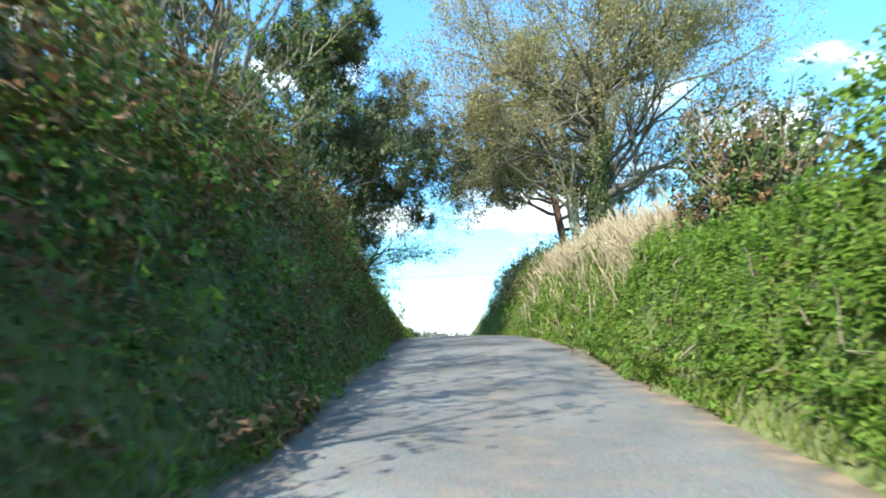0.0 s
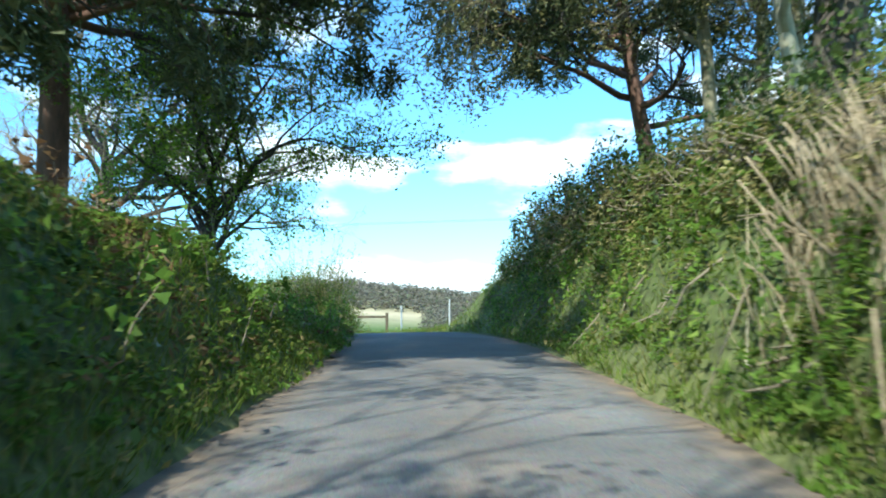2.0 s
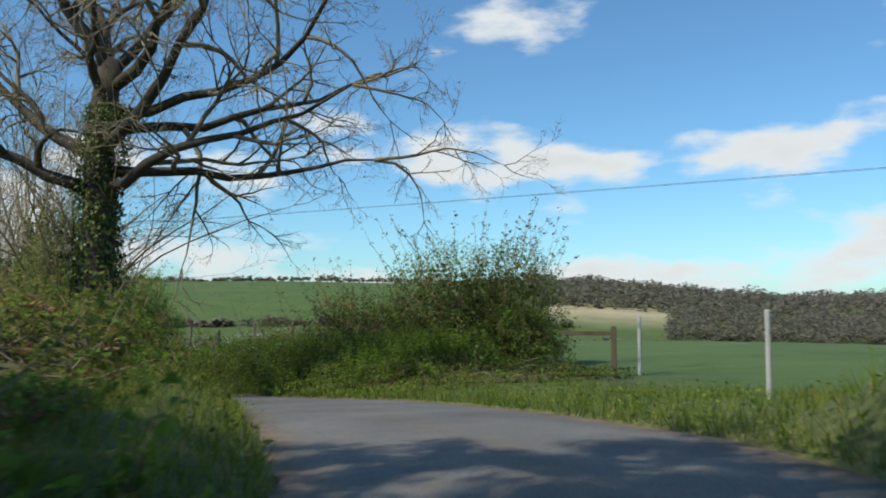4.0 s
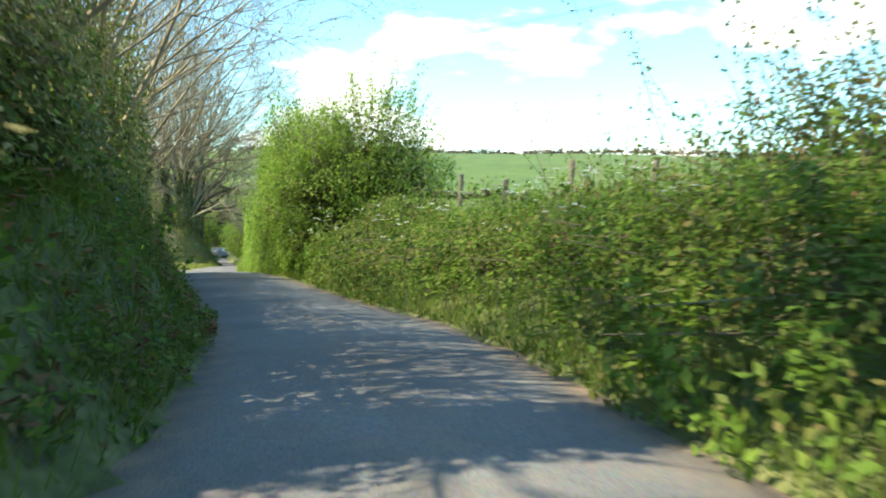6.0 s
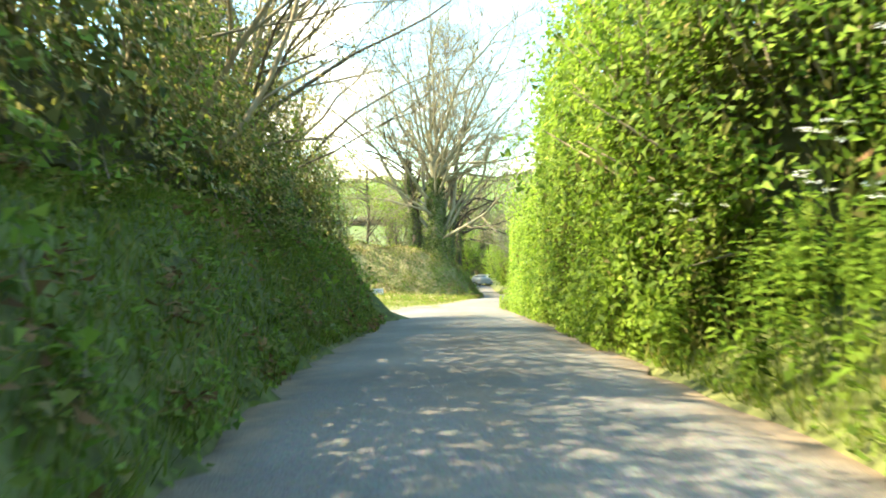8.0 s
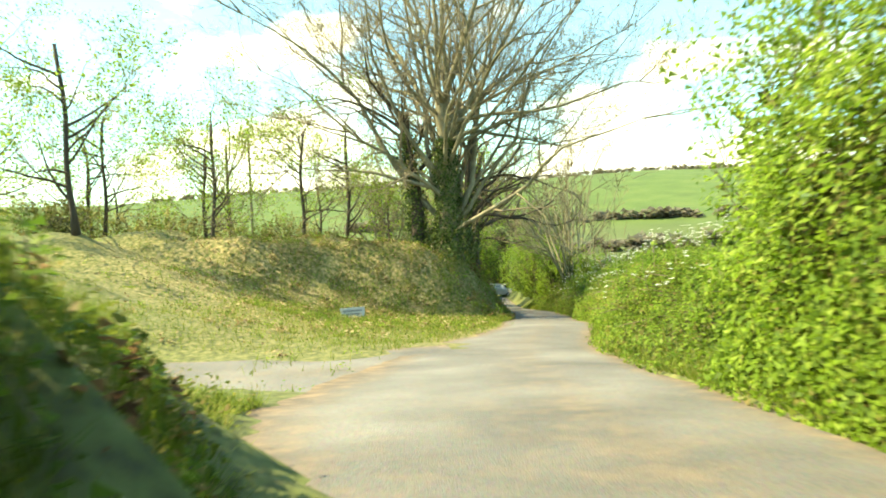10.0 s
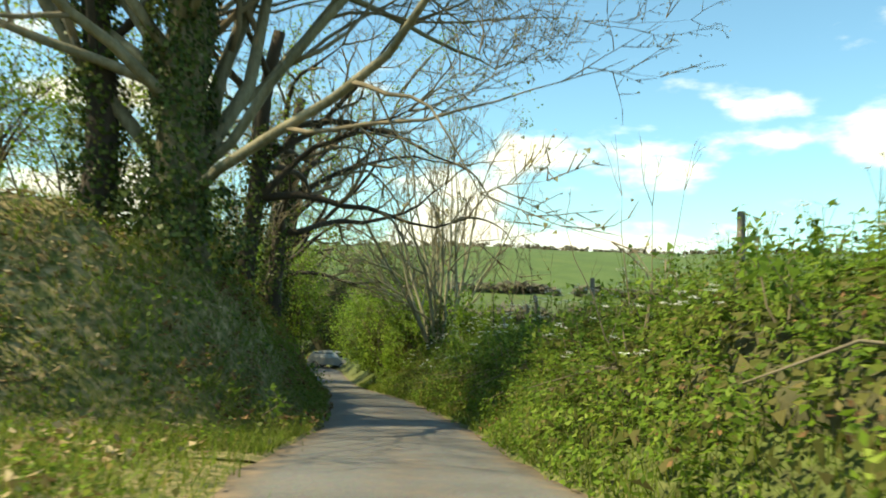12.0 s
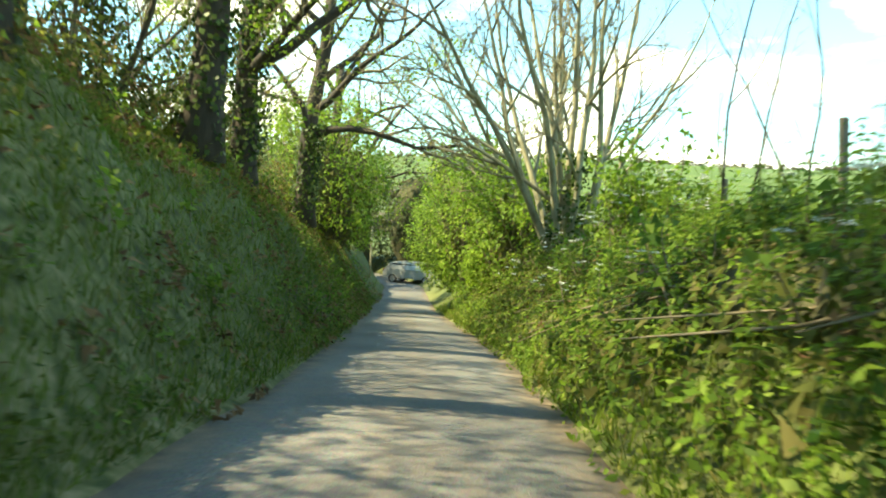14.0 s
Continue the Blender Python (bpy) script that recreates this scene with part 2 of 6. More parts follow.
NEEDLE = leaf_material("pine_needles", [(0.1, (0.05, 0.062, 0.026)), (0.5, (0.088, 0.105, 0.042)), (1.0, (0.15, 0.16, 0.068))], 0.3, 0.5)
BRACKEN = leaf_material("dead_bracken", [(0.1, (0.10, 0.05, 0.022)), (0.5, (0.20, 0.11, 0.05)), (1.0, (0.32, 0.19, 0.09))], 0.25, 0.9)
STRAW = leaf_material("dry_straw_stems", [(0.1, (0.24, 0.18, 0.09)), (0.5, (0.40, 0.32, 0.19)), (1.0, (0.56, 0.47, 0.30))], 0.2, 0.85)
GRASS = leaf_material("verge_grass", [(0.05, (0.085, 0.125, 0.016)), (0.45, (0.145, 0.205, 0.026)), (0.85, (0.20, 0.27, 0.04)), (1.0, (0.31, 0.27, 0.09))], 0.48, 0.6)
PETAL = leaf_material("white_umbels", [(0.1, (0.62, 0.62, 0.54)), (1.0, (0.82, 0.82, 0.76))], 0.3)
# Bare brown woodland, its colour lightened to hold the haze of distance.
WOODLAND = leaf_material("hazy_bare_far_woodland", [(0.1, (0.17, 0.15, 0.115)), (0.5, (0.22, 0.195, 0.145)), (0.8, (0.26, 0.225, 0.16)), (1.0, (0.21, 0.225, 0.13))], 0.5, 0.9)
LITTER = leaf_material("fallen_leaves", [(0.1, (0.17, 0.11, 0.05)), (0.5, (0.32, 0.23, 0.12)), (1.0, (0.46, 0.36, 0.21))], 0.15, 0.9)
DEAD_STEM = solid_material("dead_stems", [(0.3, (0.14, 0.10, 0.055)), (0.5, (0.29, 0.22, 0.125)), (0.75, (0.46, 0.36, 0.22))], 9, 0.9, 0.3)

# ---------------------------------------------------------------- mesh helpers

def mesh_from_arrays(name, verts, faces_flat, sizes):
    """A mesh straight from arrays: vertices, corner indices and the corner count of each face."""
    me = bpy.data.meshes.new(name)
    me.vertices.add(len(verts))
    me.vertices.foreach_set("co", np.asarray(verts, np.float32).ravel())
    me.loops.add(len(faces_flat))
    me.loops.foreach_set("vertex_index", np.asarray(faces_flat, np.int32))
    me.polygons.add(len(sizes))
    starts = np.concatenate([[0], np.cumsum(sizes)[:-1]])
    me.polygons.foreach_set("loop_start", starts.astype(np.int32))
    me.update(calc_edges=True)
    me.validate()
    return me


JOINED = ('twig_mass', 'stem_tangle', 'foliage', 'crown', 'ivy', 'shoot_foliage', 'grass_cover', 'weed_cover', 'stalk_cover', 'thick_stalk_cover', 'ivy_cover', 'dead_fern', 'litter_cover', 'canopy', 'inner_growth_shade')


def link_part(name, me, mat, parent=None, label="", smooth=False):
    me.materials.append(mat)
    if smooth:
        me.polygons.foreach_set("use_smooth", np.ones(len(me.polygons), bool))
    ob = new(name, me)
    if parent:
        ob.parent = parent
    if label:
        ob["label"] = label
    if name in JOINED:
        ob["kind"] = "stuff"
    return ob


def thing(name, label, category, at=(0, 0, 0), group="", kind=""):
    ob = new(name)
    ob.location = at
    ob.empty_display_size = 0.2
    return tagged(ob, label, category, group, kind)


def cross3(a, b):
    return np.stack([a[:, 1] * b[:, 2] - a[:, 2] * b[:, 1], a[:, 2] * b[:, 0] - a[:, 0] * b[:, 2], a[:, 0] * b[:, 1] - a[:, 1] * b[:, 0]], -1)


TUBE_FACES = {}


def tube_faces(k, sides):
    if (k, sides) not in TUBE_FACES:
        i, j = np.meshgrid(np.arange(k - 1), np.arange(sides), indexing="ij")
        j2 = (j + 1) % sides
        q = np.stack([i * sides + j, i * sides + j2, (i + 1) * sides + j2, (i + 1) * sides + j], -1).reshape(-1)
        size = np.full((k - 1) * sides, 4)
        if sides > 3:
            q = np.concatenate([q, np.arange(sides)[::-1], (k - 1) * sides + np.arange(sides)])
            size = np.concatenate([size, [sides, sides]])
        a = np.arange(sides) * 2 * np.pi / sides
        TUBE_FACES[(k, sides)] = (q, size, np.cos(a)[None, :, None], np.sin(a)[None, :, None])
    return TUBE_FACES[(k, sides)]


class Tubes:
    """Many tapered tubes in one mesh."""

    def __init__(self):
        self.v, self.f, self.s, self.n = [], [], [], 0

    def add(self, pts, radii, sides):
        pts = np.asarray(pts, float)
        k = len(pts)
        t = np.empty_like(pts)
        t[1:-1], t[0], t[-1] = pts[2:] - pts[:-2], pts[1] - pts[0], pts[-1] - pts[-2]
        t /= np.sqrt((t * t).sum(1, keepdims=True)) + 1e-9
        ref = np.array([[1.0, 0, 0]]) if abs(t[0, 2]) > 0.75 else np.array([[0, 0, 1.0]])
        u = cross3(t, np.broadcast_to(ref, t.shape))
        u /= np.sqrt((u * u).sum(1, keepdims=True)) + 1e-6
        w = cross3(t, u)
        q, size, ca, sa = tube_faces(k, sides)
        ring = pts[:, None] + np.asarray(radii, float)[:, None, None] * (ca * u[:, None] + sa * w[:, None])
        self.v.append(ring.reshape(-1, 3))
        self.f.append(q + self.n)
        self.s.append(size)
        self.n += k * sides

    def mesh(self, name):
        return mesh_from_arrays(name, np.concatenate(self.v), np.concatenate(self.f), np.concatenate(self.s))


def unit(v):
    return v / (np.linalg.norm(v, axis=-1, keepdims=True) + 1e-9)


def leaf_mesh(name, pos, size, rng, up=0.3, aspect=0.55, outward=None, droop=0.0, tri=False):
    """Folded four-cornered (or plain three-cornered) leaves at the given places, turned at random."""
    n = len(pos)
    size = np.broadcast_to(np.asarray(size, float), (n,)) * rng.uniform(0.6, 1.35, n)
    nrm = rng.normal(0, 0.8, (n, 3))
    nrm[:, 2] += up * 3
    if outward is not None:
        nrm += outward * 1.2
    nrm = unit(nrm)
    along = rng.normal(size=(n, 3))
    along[:, 2] -= droop
    along = unit(along - nrm * (along * nrm).sum(-1, keepdims=True))
    side = np.cross(nrm, along)
    s = size[:, None]
    if tri:
        v = np.stack([pos - along * s * 0.45 + side * s * aspect * 0.55, pos + along * s * 0.6, pos - along * s * 0.45 - side * s * aspect * 0.55], 1)
        return mesh_from_arrays(name, v.reshape(-1, 3), np.arange(3 * n), np.full(n, 3))
    v = np.stack([pos - along * s * 0.5, pos + side * s * aspect * 0.5 - nrm * s * 0.08, pos + along * s * 0.5 + nrm * s * 0.05, pos - side * s * aspect * 0.5 - nrm * s * 0.08], 1)
    return mesh_from_arrays(name, v.reshape(-1, 3), np.arange(4 * n), np.full(n, 4))


def blade_mesh(name, base, height, lean, rng, width=0.012):
    """Grass blades or dry stalks: a strip that tapers to a point."""
    n = len(base)
    h = np.broadcast_to(np.asarray(height, float), (n,)) * rng.uniform(0.5, 1.3, n)
    az = rng.uniform(0, 2 * np.pi, n)
    d = np.stack([np.cos(az), np.sin(az), 0 * az], -1)
    lean = np.broadcast_to(np.asarray(lean, float), (n,)) * rng.uniform(0.2, 1.4, n)
    wv = np.stack([-np.sin(az), np.cos(az), 0 * az], -1) * (np.broadcast_to(np.asarray(width, float), (n,)) * rng.uniform(0.6, 1.4, n))[:, None]
    tip = base + d * (lean * h)[:, None] + np.array([0, 0, 1.0]) * (h * (1 - 0.35 * lean))[:, None]
    v = np.stack([base - wv, base + wv, tip], 1)
    return mesh_from_arrays(name, v.reshape(-1, 3), np.arange(3 * n), np.full(n, 3))


def wobble(x, y, scale, seed=0.0):
    """Cheap smooth noise in -1..1 on arrays."""
    a = np.sin(x * scale * 1.0 + y * scale * 0.6 + seed) + np.sin(-x * scale * 0.7 + y * scale * 1.3 + seed * 1.7 + 1.3)
    b = np.sin(x * scale * 2.3 - y * scale * 1.9 + seed * 2.1) * 0.5 + np.sin(x * scale * 4.1 + y * scale * 3.7 + seed) * 0.25
    return (a + b) / 2.75


# ---------------------------------------------------------------- the lane and the lie of the land
LANE_UP = [(0.3, -24, -0.7), (0.3, -12, 0.3), (0.2, -0.4, 1.27), (0.4, 9.7, 2.09), (0.5, 14.2, 2.49), (0.4, 18.8, 2.78), (0.4, 24.0, 3.0),
           (0.4, 30.0, 3.15), (0.3, 36.0, 3.22), (-0.1, 40.2, 3.22), (-1.2, 43.0, 3.14), (-3.7, 46.9, 2.89), (-6.3, 50.7, 2.52), (-9.5, 54.0, 2.12)]
LANE_DOWN = [(-12.5, 57.0, 1.77), (-16.0, 59.9, 1.43), (-19.2, 62.0, 1.09), (-22.8, 64.3, 0.74), (-29.7, 68.4, 0.2), (-40.0, 75.4, -1.1), (-50.0, 82.2, -2.42),
             (-54.4, 86.0, -2.92), (-57.1, 88.7, -3.18), (-60.1, 90.9, -3.56), (-65.5, 95.4, -4.31), (-74.5, 102.0, -5.4),
             (-83.5, 107.9, -6.5), (-92.0, 113.5, -7.5), (-102.0, 120.2, -8.35), (-110.0, 125.0, -8.7), (-120.0, 127.5, -8.9), (-135.0, 125.0, -9.0)]


def smooth_line(pts, step):
    """Catmull-Rom through the points, resampled evenly."""
    p = np.array(pts, float)
    p = np.vstack([2 * p[0] - p[1], p, 2 * p[-1] - p[-2]])
    out = []
    for i in range(1, len(p) - 2):
        t = np.linspace(0, 1, 24, endpoint=False)[:, None]
        a, b, c, d = p[i - 1:i + 3]
        out.append(0.5 * (2 * b + (c - a) * t + (2 * a - 5 * b + 4 * c - d) * t ** 2 + (3 * b - a - 3 * c + d) * t ** 3))
    out = np.vstack(out + [p[-2:-1]])
    s = np.concatenate([[0], np.cumsum(np.linalg.norm(np.diff(out[:, :2], axis=0), axis=1))])
    t = np.arange(0, s[-1], step)
    return np.stack([np.interp(t, s, out[:, k]) for k in range(3)], -1)


STEP = 0.5
LANE = smooth_line(LANE_UP + LANE_DOWN, STEP)
_g = unit(np.gradient(LANE[:, :2], axis=0))
LANE_RIGHT = np.stack([_g[:, 1], -_g[:, 0]], -1)
SIDE = smooth_line([(-50.5, 81.0, -2.5), (-53.0, 76.0, -2.5), (-55.5, 69.0, -2.2), (-60.0, 55.0, -1.5)], STEP)


def station(x, y):
    """The lane's sample index nearest to a place."""
    return int(np.argmin((LANE[:, 0] - x) ** 2 + (LANE[:, 1] - y) ** 2))


S_OF = lambda x, y: station(x, y) * STEP
S_CREST, S_BEND, S_GATE = S_OF(0.4, 33), S_OF(-2.0, 44), S_OF(-6, 50.5)
S_OAK, S_BUSH, S_HEDGE_END = S_OF(-12.5, 57), S_OF(-22.5, 64), S_OF(-45, 79)
S_CORNER, S_SIGN, S_BEECH = S_OF(-44, 78), S_OF(-56.5, 88), S_OF(-64, 94)
S_T0, S_END = S_OF(0.2, 0), LANE.shape[0] * STEP


def table(s, *rows):
    xs, ys = zip(*rows)
    return np.interp(s, xs, ys)


def half_left(s):
    return table(s, (0, 1.8), (S_CREST, 1.75), (S_BEND, 1.9), (S_GATE, 1.7), (S_OAK, 1.5), (S_CORNER - 12, 1.6), (S_CORNER - 4, 2.2), (S_CORNER - 1, 3.2), (S_CORNER, 3.4), (S_SIGN - 6, 2.4), (S_SIGN - 2, 1.6), (S_BEECH, 1.35), (S_END, 1.3))


def half_right(s):
    return table(s, (0, 1.8), (S_CREST, 1.75), (S_BEND - 4.5, 1.6), (S_BEND - 2, 2.2), (S_BEND, 2.4), (S_GATE, 2.0), (S_OAK, 1.5), (S_HEDGE_END, 1.6), (S_SIGN, 1.5), (S_BEECH, 1.35), (S_END, 1.3))


def bank_left(s):
    """Height and width of the bank on the left, and the level of the land behind it."""
    h = table(s, (0, 2.2), (S_T0 + 18, 2.2), (S_T0 + 23, 1.7), (S_T0 + 28, 1.4), (S_T0 + 31, 0.4), (S_BEND - 2, 0.3), (S_BEND + 1, 0.4), (S_GATE, 0.8), (S_OAK, 1.35), (S_CORNER - 5, 1.4), (S_CORNER - 2, 0.9), (S_CORNER + 2, 0.1),
              (S_SIGN - 6, 2.2), (S_SIGN + 1, 3.0), (S_SIGN + 4, 3.5), (S_BEECH - 2, 3.5), (S_BEECH + 4, 3.1), (S_BEECH + 10, 2.7), (S_END, 2.3))
    w = table(s, (0, 1.25), (S_BEND, 1.3), (S_OAK, 1.0), (S_CORNER - 2, 1.0), (S_CORNER + 3, 3.0), (S_SIGN - 6, 11.0), (S_SIGN + 1, 11.0), (S_SIGN + 5, 10.0), (S_SIGN + 7, 7.5), (S_SIGN + 9, 4.2), (S_BEECH + 1, 3.0), (S_BEECH + 8, 2.3), (S_END, 1.8))
    f = table(s, (0, 2.6), (S_T0 + 27, 2.2), (S_T0 + 32, 0.5), (S_BEND, 0.7), (S_OAK, 1.9), (S_CORNER - 2, 2.0), (S_CORNER + 3, 0.5), (S_SIGN, 3.8), (S_SIGN + 4, 4.2), (S_BEECH, 3.8), (S_BEECH + 8, 3.0), (S_END, 2.8))
    return h, w, f


def bank_right(s):
    h = table(s, (0, 1.8), (S_CREST, 1.7), (S_CREST + 7.5, 1.6), (S_BEND - 2, 1.3), (S_BEND + 0.5, 0.1), (S_GATE, 0.05), (S_GATE + 5, 0.35), (S_OAK, 0.45), (S_BUSH, 0.5), (S_HEDGE_END, 0.6), (S_SIGN, 1.0), (S_END, 1.1))
    w = table(s, (0, 1.5), (S_CREST, 1.2), (S_BEND - 2, 1.2), (S_BEND + 2, 2.5), (S_OAK, 2.6), (S_BUSH, 1.5), (S_HEDGE_END, 1.5), (S_SIGN, 1.9), (S_END, 1.4))
    f = table(s, (0, 2.0), (S_CREST, 1.8), (S_BEND - 2, 1.0), (S_BEND + 1, 0.1), (S_GATE, 0.0), (S_OAK, 0.6), (S_BUSH, 0.6), (S_HEDGE_END, 0.9), (S_SIGN, 1.3), (S_END, 1.5))
    return h, w, f


def ease(t):
    t = np.clip(t, 0, 1)
    return t * t * (3 - 2 * t)


def far_height(x, y):
    """Valley and hills beyond the fields."""
    dx, dy = x + 5, y - 45
    r = np.hypot(dx, dy)
    az = np.degrees(np.arctan2(-dx, dy))
    ridge = np.interp(az, (-40, -10, 0, 9, 20, 45, 80), (8, 8.5, 14, 19, 19, 19, 14)) + 0.7 * np.sin(az * 0.31)
    z = 1.5 - 7.5 * ease((r - 60) / 130) + (ridge + 6.0) * ease((r - 190) / 230)
    return z - 0.02 * np.maximum(r - 760, 0)


def lane_frame(x, y):
    """Nearest station, signed offset (right is positive) and road height for arrays of places."""
    x, y = np.asarray(x, float).ravel(), np.asarray(y, float).ravel()
    idx = np.empty(len(x), int)
    for a in range(0, len(x), 20000):
        d = (x[a:a + 20000, None] - LANE[None, :, 0]) ** 2 + (y[a:a + 20000, None] - LANE[None, :, 1]) ** 2
        idx[a:a + 20000] = d.argmin(1)
    dx, dy = x - LANE[idx, 0], y - LANE[idx, 1]
    tang = np.stack([-LANE_RIGHT[idx, 1], LANE_RIGHT[idx, 0]], -1)
    along = dx * tang[:, 0] + dy * tang[:, 1]
    side = np.where(dx * LANE_RIGHT[idx, 0] + dy * LANE_RIGHT[idx, 1] >= 0, 1.0, -1.0)
    off = side * np.hypot(dx, dy)
    s = idx * STEP + np.clip(along, -STEP, STEP)
    z = np.interp(s, np.arange(len(LANE)) * STEP, LANE[:, 2])
    return s, off, z


def height(x, y):
    """The land's height at arrays of places."""
    shape = np.shape(x)
    x, y = np.asarray(x, float).ravel(), np.asarray(y, float).ravel()
    s, off, z = lane_frame(x, y)
    out = z.copy()
    for sgn, bank, half in ((-1, bank_left, half_left), (1, bank_right, half_right)):
        h, w, f = bank(s)
        e = sgn * off - half(s)
        m = e > 0
        lump = 1 + 0.16 * wobble(x, y, 0.9, sgn)
        e0 = table(s, (S_CORNER + 4, 0.0), (S_SIGN - 8, 3.0), (S_SIGN - 1, 5.3), (S_SIGN + 4.6, 5.3), (S_SIGN + 7, 1.6), (S_SIGN + 8.0, 0.3), (S_BEECH + 4, 0.0)) * (sgn < 0)
        g = table(s, (S_CORNER + 6, 0.0), (S_SIGN - 4, 0.85), (S_SIGN + 6, 0.85), (S_BEECH + 1, 0.0)) * (sgn < 0)
        t = (e - e0) / w
        prof = (h - 0.05 * e0) * ((1 - g) * ease(t) ** 0.8 + g * np.clip(t, 0, 1)) * lump + 0.05 * np.minimum(e, e0)
        back = (f - h) * ease((e - w - e0) / 9.0)
        zz = z + prof + back + 0.05 * wobble(x, y, 2.7, 3.0) * np.clip(e, 0, 1)
        out[m] = zz[m]
    # the mouth of the side lane
    d = np.sqrt(((x[:, None] - SIDE[None, ::2, 0]) ** 2 + (y[:, None] - SIDE[None, ::2, 1]) ** 2).min(1))
    zs = np.interp(y, SIDE[::-1, 1], SIDE[::-1, 2])
    k = (1 - ease((d - 2.2) / 2.6)) * (off < -1.0)
    out = out * (1 - k) + zs * k
    # away from the lane the land turns into open country
    far = ease((np.abs(off) - 22) / 45)
    out = out * (1 - far) + far_height(x, y) * far
    hw = np.where(off < 0, half_left(s), half_right(s))
    inside = np.abs(off) < hw + 0.05
    out = np.where(inside, out - 0.06 * ease((hw + 0.05 - np.abs(off)) / 0.3), out)
    return out.reshape(shape)


def height_at(x, y):
    return float(height(np.array([x]), np.array([y]))[0])


def grown_axis(lo, hi, step, far):
    mid = np.arange(lo, hi, step)
    g, d = [], step
    x = hi
    while x < far:
        d *= 1.24
        x += d
        g.append(x)
    g2, d, x = [], step, lo
    while x > -far:
        d *= 1.24
        x -= d
        g2.append(x)
    return np.concatenate([g2[::-1], mid, g])


BANKS = ((-1, 0.5, S_CORNER - 6.0), (-1, S_SIGN + 5.0, S_END - 2.0), (1, 0.5, S_END - 2.0))


def under_bank(x, y):
    """How far the wide sheet dips beneath the bank faces laid over it."""
    s, off, _ = lane_frame(x, y)
    dip = np.zeros(len(s))
    for side, s0, s1 in BANKS:
        e = side * off - (half_left(s) if side < 0 else half_right(s))
        dip = np.maximum(dip, 0.3 * (e > -1.2) * (1 - ease((e - 2.0) / 2.0)) * ease((s - s0 - 0.5) / 1.5) * ease((s1 - s - 0.5) / 1.5))
    return dip.reshape(np.shape(x))


def zone_colours(x, y):
    """Where the land is pasture (r), dry leaf litter (g) or stubble (b)."""
    s, off, _ = lane_frame(x, y)
    hw = half_right(s)
    past = ease((np.abs(off) - hw - 5.5) / 3.0)
    dx, dy = x + 5, y - 45
    r, az = np.hypot(dx, dy), np.degrees(np.arctan2(-dx, dy))
    past = past * (1 - 0.75 * ease((r - 130) / 60) * (1 - ease((r - 230) / 25)))
    sign = np.exp(-(((x + 65) / 10.0) ** 2 + ((y - 86.5) / 9.0) ** 2) * 0.7) * 1.4 * (off < 0)
    stub = 0.92 * ease((r - 250 - 5 * np.maximum(4 - az, 0) - 4 * wobble(x, y, 0.06)) / 12) * (1 - ease((r - 292 - 1.5 * az) / 6)) * ease((az + 1.5) / 1) * (1 - ease((az - 7.6) / 0.8))
    sign = np.clip(sign, 0, 1) + 0.25 * np.exp(-((np.abs(off) - np.where(off < 0, half_left(s), half_right(s))) / 0.42) ** 2)
    return np.stack([past * (1 - np.clip(sign, 0, 1)), np.clip(sign, 0, 1), stub, np.ones_like(x)], -1)


def build_ground():
    xs, ys = grown_axis(-118, 16, 0.85, 3400), grown_axis(-18, 130, 0.85, 3400)
    X, Y = np.meshgrid(xs, ys, indexing="ij")
    Z = np.empty_like(X)
    for i in range(0, len(xs), 40):
        Z[i:i + 40] = height(X[i:i + 40], Y[i:i + 40]) - under_bank(X[i:i + 40], Y[i:i + 40])
    n, m = X.shape
    i, j = np.meshgrid(np.arange(n - 1), np.arange(m - 1), indexing="ij")
    q = np.stack([i * m + j, (i + 1) * m + j, (i + 1) * m + j + 1, i * m + j + 1], -1).reshape(-1, 4)
    me = mesh_from_arrays("ground", np.stack([X, Y, Z], -1).reshape(-1, 3), q.ravel(), np.full(len(q), 4))
    at = me.color_attributes.new("zone", "FLOAT_COLOR", "POINT")
    at.data.foreach_set("color", zone_colours(X.ravel(), Y.ravel()).astype(np.float32).ravel())
    ob = link_part("ground", me, GROUND, smooth=True)
    return tagged(ob, "rough grass banks, pasture and far hills round a sunken lane", "ground", kind="structure")


def build_bank(label, side, s0, s1):
    """The bank's face as rows that follow the lane's edge."""
    s = np.arange(s0, s1, 0.4)
    e = np.array([-0.12, 0.0, 0.12, 0.28, 0.46, 0.66, 0.88, 1.12, 1.4, 1.75, 2.2, 2.8, 3.5, 4.4])
    S, E = np.meshgrid(s, e, indexing="ij")
    xy, _ = beside(S.ravel(), E.ravel() + 0.09 * wobble(S.ravel(), S.ravel() * 0.3, 2.1, side) * (E.ravel() < 1), side)
    z = height(xy[:, 0], xy[:, 1]) + np.where(E.ravel() < 0, -0.05, np.where(E.ravel() > 4, -0.12, 0.02))
    n, m = S.shape
    i, j = np.meshgrid(np.arange(n - 1), np.arange(m - 1), indexing="ij")
    q = np.stack([i * m + j, i * m + j + 1, (i + 1) * m + j + 1, (i + 1) * m + j], -1).reshape(-1, 4)
    if side > 0:
        q = q[:, ::-1]
    me = mesh_from_arrays("bank", np.concatenate([xy, z[:, None]], -1), q.ravel(), np.full(len(q), 4))
    at = me.color_attributes.new("zone", "FLOAT_COLOR", "POINT")
    at.data.foreach_set("color", zone_colours(xy[:, 0], xy[:, 1]).astype(np.float32).ravel())
    return tagged(link_part("bank", me, GROUND, smooth=True), label, "bank", kind="structure")


